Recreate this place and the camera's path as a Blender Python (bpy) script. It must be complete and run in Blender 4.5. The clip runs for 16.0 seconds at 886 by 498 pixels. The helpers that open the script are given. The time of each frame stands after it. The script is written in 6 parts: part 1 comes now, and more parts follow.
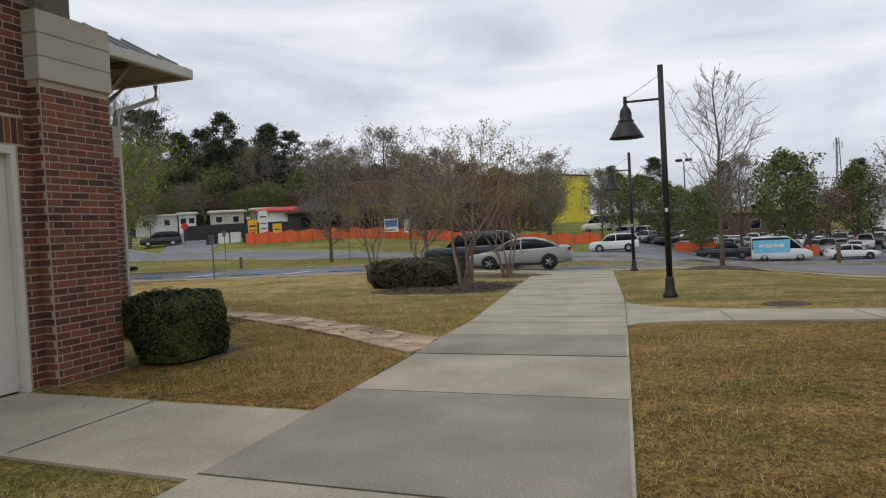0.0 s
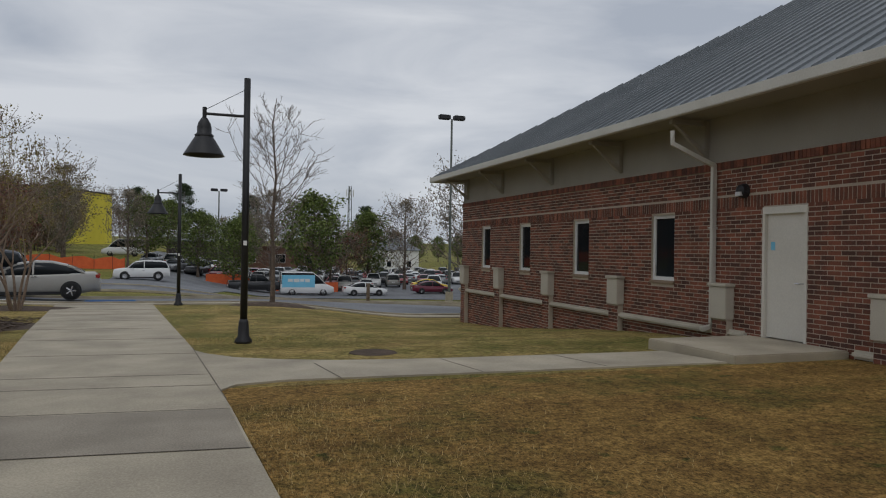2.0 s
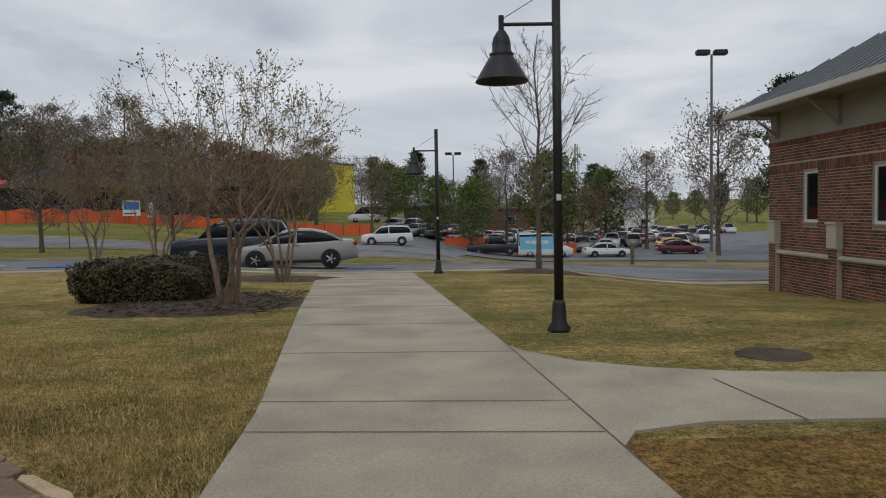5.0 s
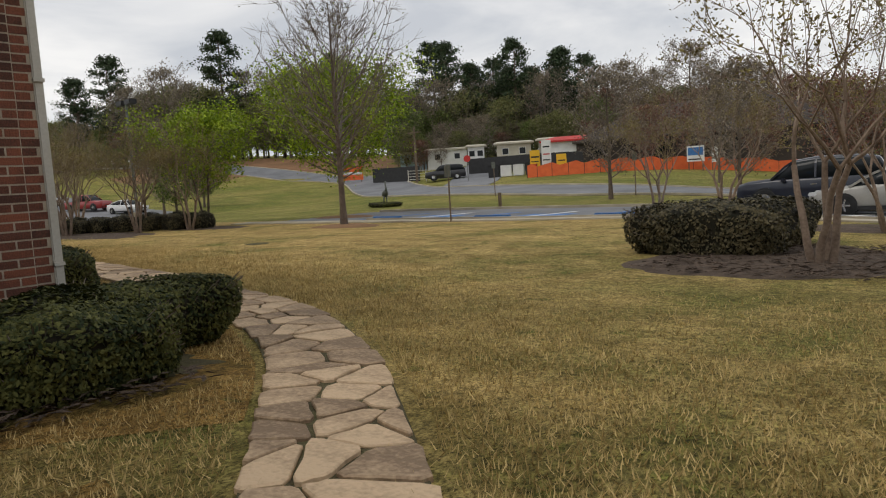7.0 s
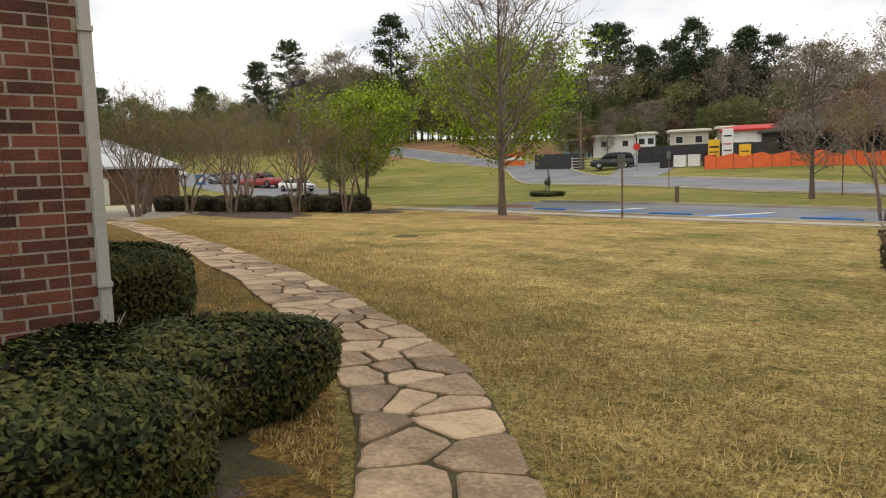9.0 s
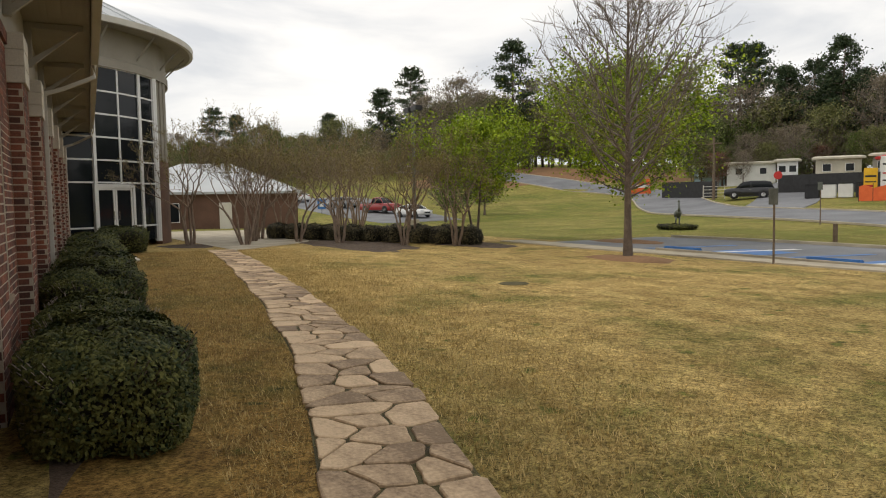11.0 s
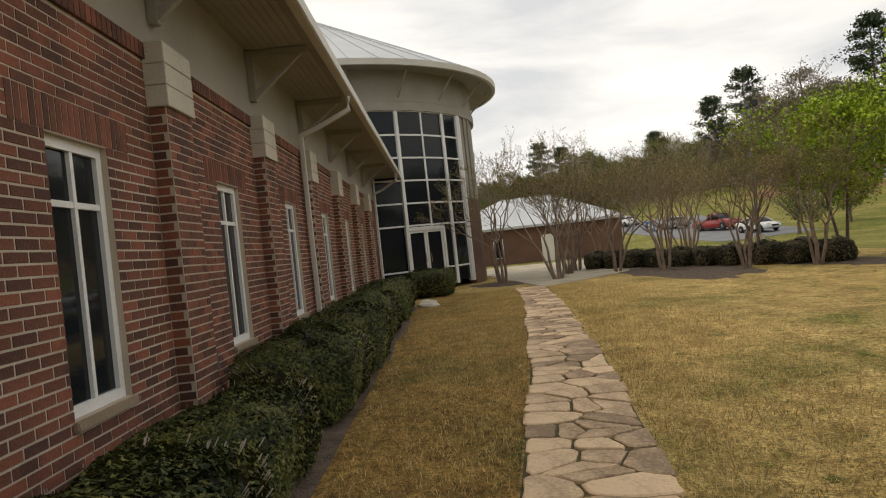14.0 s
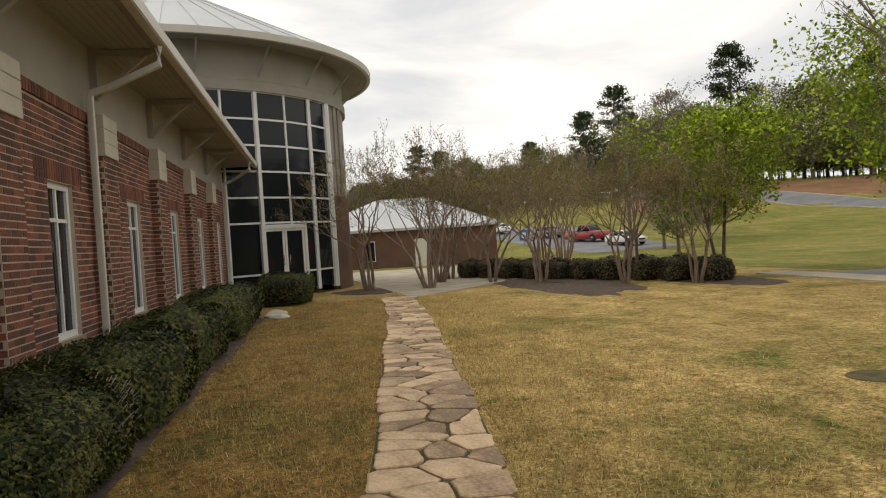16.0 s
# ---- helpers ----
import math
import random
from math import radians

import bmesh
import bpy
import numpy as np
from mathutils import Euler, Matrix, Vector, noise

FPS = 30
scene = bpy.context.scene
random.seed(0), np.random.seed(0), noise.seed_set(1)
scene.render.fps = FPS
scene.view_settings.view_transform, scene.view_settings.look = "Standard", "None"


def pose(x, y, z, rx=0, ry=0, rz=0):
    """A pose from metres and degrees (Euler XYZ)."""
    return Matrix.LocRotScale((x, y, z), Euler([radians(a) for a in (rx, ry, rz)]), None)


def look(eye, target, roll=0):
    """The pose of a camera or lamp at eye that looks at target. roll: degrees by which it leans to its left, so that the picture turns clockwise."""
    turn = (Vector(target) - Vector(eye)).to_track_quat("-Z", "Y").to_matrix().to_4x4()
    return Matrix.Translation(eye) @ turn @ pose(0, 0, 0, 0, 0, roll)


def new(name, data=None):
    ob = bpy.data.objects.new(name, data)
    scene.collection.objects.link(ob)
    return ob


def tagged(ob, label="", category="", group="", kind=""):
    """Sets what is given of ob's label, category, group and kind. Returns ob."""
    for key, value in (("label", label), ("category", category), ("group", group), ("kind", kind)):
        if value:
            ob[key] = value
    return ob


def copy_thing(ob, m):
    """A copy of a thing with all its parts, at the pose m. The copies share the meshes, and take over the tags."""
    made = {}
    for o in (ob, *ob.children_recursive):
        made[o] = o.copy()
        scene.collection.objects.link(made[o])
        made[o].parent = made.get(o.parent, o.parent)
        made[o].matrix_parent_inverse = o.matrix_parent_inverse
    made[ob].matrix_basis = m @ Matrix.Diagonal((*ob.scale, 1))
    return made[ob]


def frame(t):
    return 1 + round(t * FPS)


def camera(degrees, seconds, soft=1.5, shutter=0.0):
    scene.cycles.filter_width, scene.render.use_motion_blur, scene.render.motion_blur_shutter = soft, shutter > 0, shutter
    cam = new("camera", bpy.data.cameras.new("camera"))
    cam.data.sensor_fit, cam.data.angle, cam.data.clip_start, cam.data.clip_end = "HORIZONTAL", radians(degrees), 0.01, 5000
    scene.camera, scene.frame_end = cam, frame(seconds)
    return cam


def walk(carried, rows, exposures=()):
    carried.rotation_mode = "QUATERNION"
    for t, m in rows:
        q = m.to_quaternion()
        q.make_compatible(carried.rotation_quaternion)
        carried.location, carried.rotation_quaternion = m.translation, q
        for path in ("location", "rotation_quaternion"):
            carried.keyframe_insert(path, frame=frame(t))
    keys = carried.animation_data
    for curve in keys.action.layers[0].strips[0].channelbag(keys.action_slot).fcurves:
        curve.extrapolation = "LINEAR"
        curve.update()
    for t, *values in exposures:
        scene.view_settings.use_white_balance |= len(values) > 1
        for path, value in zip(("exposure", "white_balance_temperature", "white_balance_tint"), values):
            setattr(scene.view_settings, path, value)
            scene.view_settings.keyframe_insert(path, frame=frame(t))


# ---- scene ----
cam = camera(63.4, 16.0, soft=1.1)
PATH = [
    (0, (2.158, -0.001, 1.415), (1.548, 1.903, 1.363), -3.1),
    (0.5, (1.905, 0.512, 1.413), (1.608, 2.49, 1.369), -0.9),
    (1, (1.649, 0.939, 1.437), (1.692, 2.938, 1.405), -0.5),
    (1.5, (1.559, 1.412, 1.472), (1.899, 3.383, 1.471), 1.1),
    (2, (1.268, 2.006, 1.506), (1.919, 3.897, 1.51), 0.9),
    (2.5, (1.095, 2.59, 1.491), (1.721, 4.489, 1.506), -0.4),
    (3, (0.905, 3.148, 1.451), (1.394, 5.087, 1.442), -2.1),
    (3.2, (0.872, 3.39, 1.458), (1.332, 5.334, 1.358), -2.1),
    (5.3, (0.271, 6.131, 1.412), (0.126, 8.123, 1.31), -1.9),
    (5.5, (0.209, 6.43, 1.394), (-0.129, 8.399, 1.298), -3.7),
    (6, (0.095, 7.235, 1.365), (-0.585, 9.113, 1.277), -2.4),
    (6.5, (-0.293, 7.863, 1.303), (-1.201, 9.635, 1.115), -5.1),
    (7, (-0.685, 8.33, 1.226), (-2.012, 9.814, 1.037), -3.6),
    (7.5, (-1.005, 8.742, 1.231), (-2.424, 10.139, 1.038), -1.9),
    (8, (-1.384, 9.084, 1.25), (-2.866, 10.411, 1.047), -3.1),
    (8.2, (-1.595, 9.254, 1.245), (-3.118, 10.532, 1.024), -1.1),
    (10.3, (-3.569, 10.814, 1.617), (-5.318, 11.768, 1.438), -4.8),
    (10.5, (-3.712, 10.971, 1.626), (-5.488, 11.871, 1.439), -3.2),
    (11, (-4.325, 11.339, 1.613), (-6.116, 12.22, 1.479), -1.0),
    (11.5, (-4.909, 11.811, 1.612), (-6.808, 12.426, 1.485), -0.3),
    (12, (-5.408, 12.092, 1.64), (-7.33, 12.642, 1.589), -5.6),
    (12.5, (-5.92, 12.406, 1.597), (-7.882, 12.796, 1.595), -5.1),
    (13, (-6.451, 12.582, 1.539), (-8.446, 12.714, 1.576), -6.1),
    (13.5, (-7.04, 12.811, 1.579), (-9.04, 12.814, 1.59), -3.5),
    (14, (-7.711, 12.978, 1.559), (-9.711, 12.98, 1.557), -6.2),
    (14.5, (-8.31, 13.184, 1.566), (-10.308, 13.229, 1.492), -5.6),
    (15, (-9.023, 13.264, 1.584), (-11.012, 13.439, 1.456), -3.0),
    (15.5, (-9.694, 13.329, 1.593), (-11.672, 13.594, 1.458), -3.6),
    (16, (-10.395, 13.504, 1.601), (-12.365, 13.85, 1.574), -3.8),
]
walk(cam, [(t, look(eye, target, roll)) for t, eye, target, roll in PATH],
     [(0, 0.12, 6300, 10), (1, -0.22, 6250, 10), (1.5, -0.32, 6250, 10), (2.5, -0.38, 6250, 10), (5.5, -0.2, 6400, 10), (7, 0.15, 6800, 10), (8, 0.75, 7000, 10), (11, 0.48, 7150, 10), (14.5, 0.46, 7400, 10), (15.5, 0.56, 7400, 10), (16, 0.52, 7400, 10)])

# ---- light ----
SKY_GAIN = 0.93
world = bpy.data.worlds.new("overcast_sky")
scene.world = world
world.use_nodes = True
wn = world.node_tree
wn.nodes.clear()


def wnode(kind, **values):
    n = wn.nodes.new(kind)
    for k, v in values.items():
        n.inputs[k].default_value = v
    return n


sky = wn.nodes.new("ShaderNodeTexSky")
sky.sky_type, sky.sun_disc = "NISHITA", False
sky.sun_elevation, sky.sun_rotation = radians(50), radians(200)
sky_gain = wnode("ShaderNodeVectorMath")
sky_gain.operation = "SCALE"
sky_gain.inputs["Scale"].default_value = 0.07
wn.links.new(sky.outputs[0], sky_gain.inputs[0])
wco = wn.nodes.new("ShaderNodeTexCoord")
wmap = wn.nodes.new("ShaderNodeMapping")
wmap.inputs["Scale"].default_value = (1.0, 1.0, 4.2)
wn.links.new(wco.outputs["Generated"], wmap.inputs[0])
wnoise = wnode("ShaderNodeTexNoise", Scale=2.2, Detail=7.0, Roughness=0.52, Distortion=0.5)
wn.links.new(wmap.outputs[0], wnoise.inputs["Vector"])
wramp = wn.nodes.new("ShaderNodeValToRGB")
wramp.color_ramp.elements[0].position, wramp.color_ramp.elements[0].color = 0.36, (0.58, 0.62, 0.69, 1)
wramp.color_ramp.elements[1].position, wramp.color_ramp.elements[1].color = 0.62, (0.95, 0.96, 0.98, 1)
wn.links.new(wnoise.outputs[0], wramp.inputs[0])
wmix = wn.nodes.new("ShaderNodeMixRGB")
wmix.inputs[0].default_value = 0.9
wn.links.new(sky_gain.outputs[0], wmix.inputs[1])
wn.links.new(wramp.outputs[0], wmix.inputs[2])
wbg = wnode("ShaderNodeBackground", Strength=SKY_GAIN)
wn.links.new(wmix.outputs[0], wbg.inputs[0])
wn.links.new(wbg.outputs[0], wn.nodes.new("ShaderNodeOutputWorld").inputs[0])
sun = new("sun", bpy.data.lights.new("sun", "SUN"))
sun.data.energy, sun.data.angle, sun.data.color = 0.55, radians(25), (1.0, 0.96, 0.9)
sun.matrix_world = look((0, 0, 60), (14, 38, 0))


# ---- materials ----
def material(name, dark, light, scale=4.0, rough=0.8, bump=0.0, fine=60.0, metal=0.0, spread=0.0, islands=False, coords="Object", mid=None, detail=6.0, spec=0.4, span=0.17):
    """A surface mottled at two scales between two colours, with a fine relief; spread varies it from piece to piece."""
    m = bpy.data.materials.new(name)
    m.use_nodes = True
    nt = m.node_tree
    b = nt.nodes["Principled BSDF"]
    b.inputs["Roughness"].default_value = rough
    b.inputs["Metallic"].default_value = metal
    b.inputs["Specular IOR Level"].default_value = spec
    if coords == "Object":
        co = nt.nodes.new("ShaderNodeTexCoord").outputs["Object"]
    else:
        co = nt.nodes.new("ShaderNodeNewGeometry").outputs["Position"]
    big = nt.nodes.new("ShaderNodeTexNoise")
    big.inputs["Scale"].default_value, big.inputs["Detail"].default_value = scale, detail
    small = nt.nodes.new("ShaderNodeTexNoise")
    small.inputs["Scale"].default_value, small.inputs["Detail"].default_value = fine, 4.0
    nt.links.new(co, big.inputs["Vector"])
    nt.links.new(co, small.inputs["Vector"])
    mix = nt.nodes.new("ShaderNodeMath")
    mix.operation = "MULTIPLY_ADD"
    mix.inputs[1].default_value = 0.45
    nt.links.new(small.outputs[0], mix.inputs[0])
    add = nt.nodes.new("ShaderNodeMath")
    add.operation = "MULTIPLY_ADD"
    add.inputs[1].default_value, add.inputs[2].default_value = 0.55, 0.0
    nt.links.new(big.outputs[0], add.inputs[0])
    nt.links.new(add.outputs[0], mix.inputs[2])
    value = mix.outputs[0]
    if spread:
        r = nt.nodes.new("ShaderNodeNewGeometry").outputs["Random Per Island"] if islands else nt.nodes.new("ShaderNodeObjectInfo").outputs["Random"]
        s = nt.nodes.new("ShaderNodeMath")
        s.operation = "MULTIPLY_ADD"
        s.inputs[1].default_value = spread
        nt.links.new(r, s.inputs[0])
        off = nt.nodes.new("ShaderNodeMath")
        off.operation = "SUBTRACT"
        off.inputs[1].default_value = spread / 2
        nt.links.new(value, off.inputs[0])
        nt.links.new(off.outputs[0], s.inputs[2])
        value = s.outputs[0]
    ramp = nt.nodes.new("ShaderNodeValToRGB")
    e = ramp.color_ramp.elements
    e[0].position, e[0].color = 0.5 - span, (*dark, 1)
    e[1].position, e[1].color = 0.5 + span, (*light, 1)
    if mid:
        x = e.new(0.5)
        x.color = (*mid, 1)
    nt.links.new(value, ramp.inputs[0])
    nt.links.new(ramp.outputs[0], b.inputs["Base Color"])
    if bump:
        bp = nt.nodes.new("ShaderNodeBump")
        bp.inputs["Strength"].default_value, bp.inputs["Distance"].default_value = min(1.0, bump), 0.02
        nt.links.new(small.outputs[0], bp.inputs["Height"])
        nt.links.new(bp.outputs[0], b.inputs["Normal"])
    return m


def leafy(name, dark, light, rough=0.55):
    m = material(name, dark, light, scale=1.5, rough=rough, fine=6.0, spread=0.35, islands=True, spec=0.14)
    return m


def glass(name, colour, rough=0.04):
    m = bpy.data.materials.new(name)
    m.use_nodes = True
    b = m.node_tree.nodes["Principled BSDF"]
    b.inputs["Base Color"].default_value = (*colour, 1)
    b.inputs["Roughness"].default_value = rough
    b.inputs["Specular IOR Level"].default_value = 0.22
    return m


def lawn(name, straw, brown, green, dark, share, patch, drift=0.0):
    """Short turf: straw and brown tufts, green patches of an uneven outline, shade between the blades painted in dark.
    """
    m = bpy.data.materials.new(name)
    m.use_nodes = True
    nt = m.node_tree
    b = nt.nodes["Principled BSDF"]
    b.inputs["Roughness"].default_value, b.inputs["Specular IOR Level"].default_value = 0.95, 0.15
    co = nt.nodes.new("ShaderNodeNewGeometry").outputs["Position"]

    def tex(scale, detail, rough=0.6, stretch=None, turn=0.0):
        n = nt.nodes.new("ShaderNodeTexNoise")
        n.inputs["Scale"].default_value, n.inputs["Detail"].default_value, n.inputs["Roughness"].default_value = scale, detail, rough
        if stretch:
            mp = nt.nodes.new("ShaderNodeMapping")
            mp.inputs["Scale"].default_value = stretch
            mp.inputs["Rotation"].default_value = (0, 0, turn)
            nt.links.new(co, mp.inputs[0])
            nt.links.new(mp.outputs[0], n.inputs["Vector"])
        else:
            nt.links.new(co, n.inputs["Vector"])
        return n.outputs[0]

    def ramp(src, lo, hi, c0, c1):
        r = nt.nodes.new("ShaderNodeValToRGB")
        e = r.color_ramp.elements
        e[0].position, e[0].color, e[1].position, e[1].color = lo, (*c0, 1), hi, (*c1, 1)
        nt.links.new(src, r.inputs[0])
        return r.outputs[0]

    def mixed(fac, x, y, kind="MIX"):
        n = nt.nodes.new("ShaderNodeMixRGB")
        n.blend_type = kind
        if hasattr(fac, "default_value"):
            nt.links.new(fac, n.inputs[0])
        else:
            n.inputs[0].default_value = fac
        nt.links.new(x, n.inputs[1])
        nt.links.new(y, n.inputs[2])
        return n.outputs[0]
    clump = ramp(tex(2.2, 8, 0.7), 0.38, 0.62, brown, straw)
    leaf = ramp(tex(9, 6, 0.7), 0.4, 0.6, dark, green)
    where = ramp(tex(patch, 10, 0.72), share, share + 0.16, (0, 0, 0), (1, 1, 1))
    base = mixed(where, clump, leaf)
    if drift:
        sep = nt.nodes.new("ShaderNodeSeparateXYZ")
        nt.links.new(co, sep.inputs[0])
        span = nt.nodes.new("ShaderNodeMapRange")
        for k, v in enumerate((-15.0, -2.0, 0.0, drift), 1):
            span.inputs[k].default_value = v
        nt.links.new(sep.outputs[0], span.inputs[0])
        mix_in = nt.nodes.new("ShaderNodeMath")
        mix_in.operation = "MULTIPLY"
        nt.links.new(span.outputs[0], mix_in.inputs[0])
        nt.links.new(ramp(tex(0.7, 7, 0.7), 0.34, 0.62, (0.15, 0.15, 0.15), (1, 1, 1)), mix_in.inputs[1])
        base = mixed(mix_in.outputs[0], base, leaf)
    spots = ramp(tex(2.6, 4, 0.55), 0.63, 0.70, (0, 0, 0), (1, 1, 1))
    base = mixed(spots, base, leaf)
    mow = ramp(tex(0.9, 3, 0.5, (0.25, 1.6, 1), 0.5), 0.4, 0.62, (0.82, 0.80, 0.74), (1.12, 1.1, 1.06))
    base = mixed(0.8, base, mow, "MULTIPLY")
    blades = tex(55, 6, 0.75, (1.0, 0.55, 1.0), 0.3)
    # painted shade: lows of the blade relief darkened, highs brightened
    gap_shade = ramp(blades, 0.38, 0.56, (0.2, 0.2, 0.17), (1.36, 1.36, 1.3))
    base = mixed(0.85, base, gap_shade, "MULTIPLY")
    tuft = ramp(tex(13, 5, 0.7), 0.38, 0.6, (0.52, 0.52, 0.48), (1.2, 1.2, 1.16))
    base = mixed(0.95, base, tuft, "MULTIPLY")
    nt.links.new(base, b.inputs["Base Color"])
    bp = nt.nodes.new("ShaderNodeBump")
    bp.inputs["Strength"].default_value, bp.inputs["Distance"].default_value = 0.9, 0.03
    nt.links.new(blades, bp.inputs["Height"])
    nt.links.new(bp.outputs[0], b.inputs["Normal"])
    return m


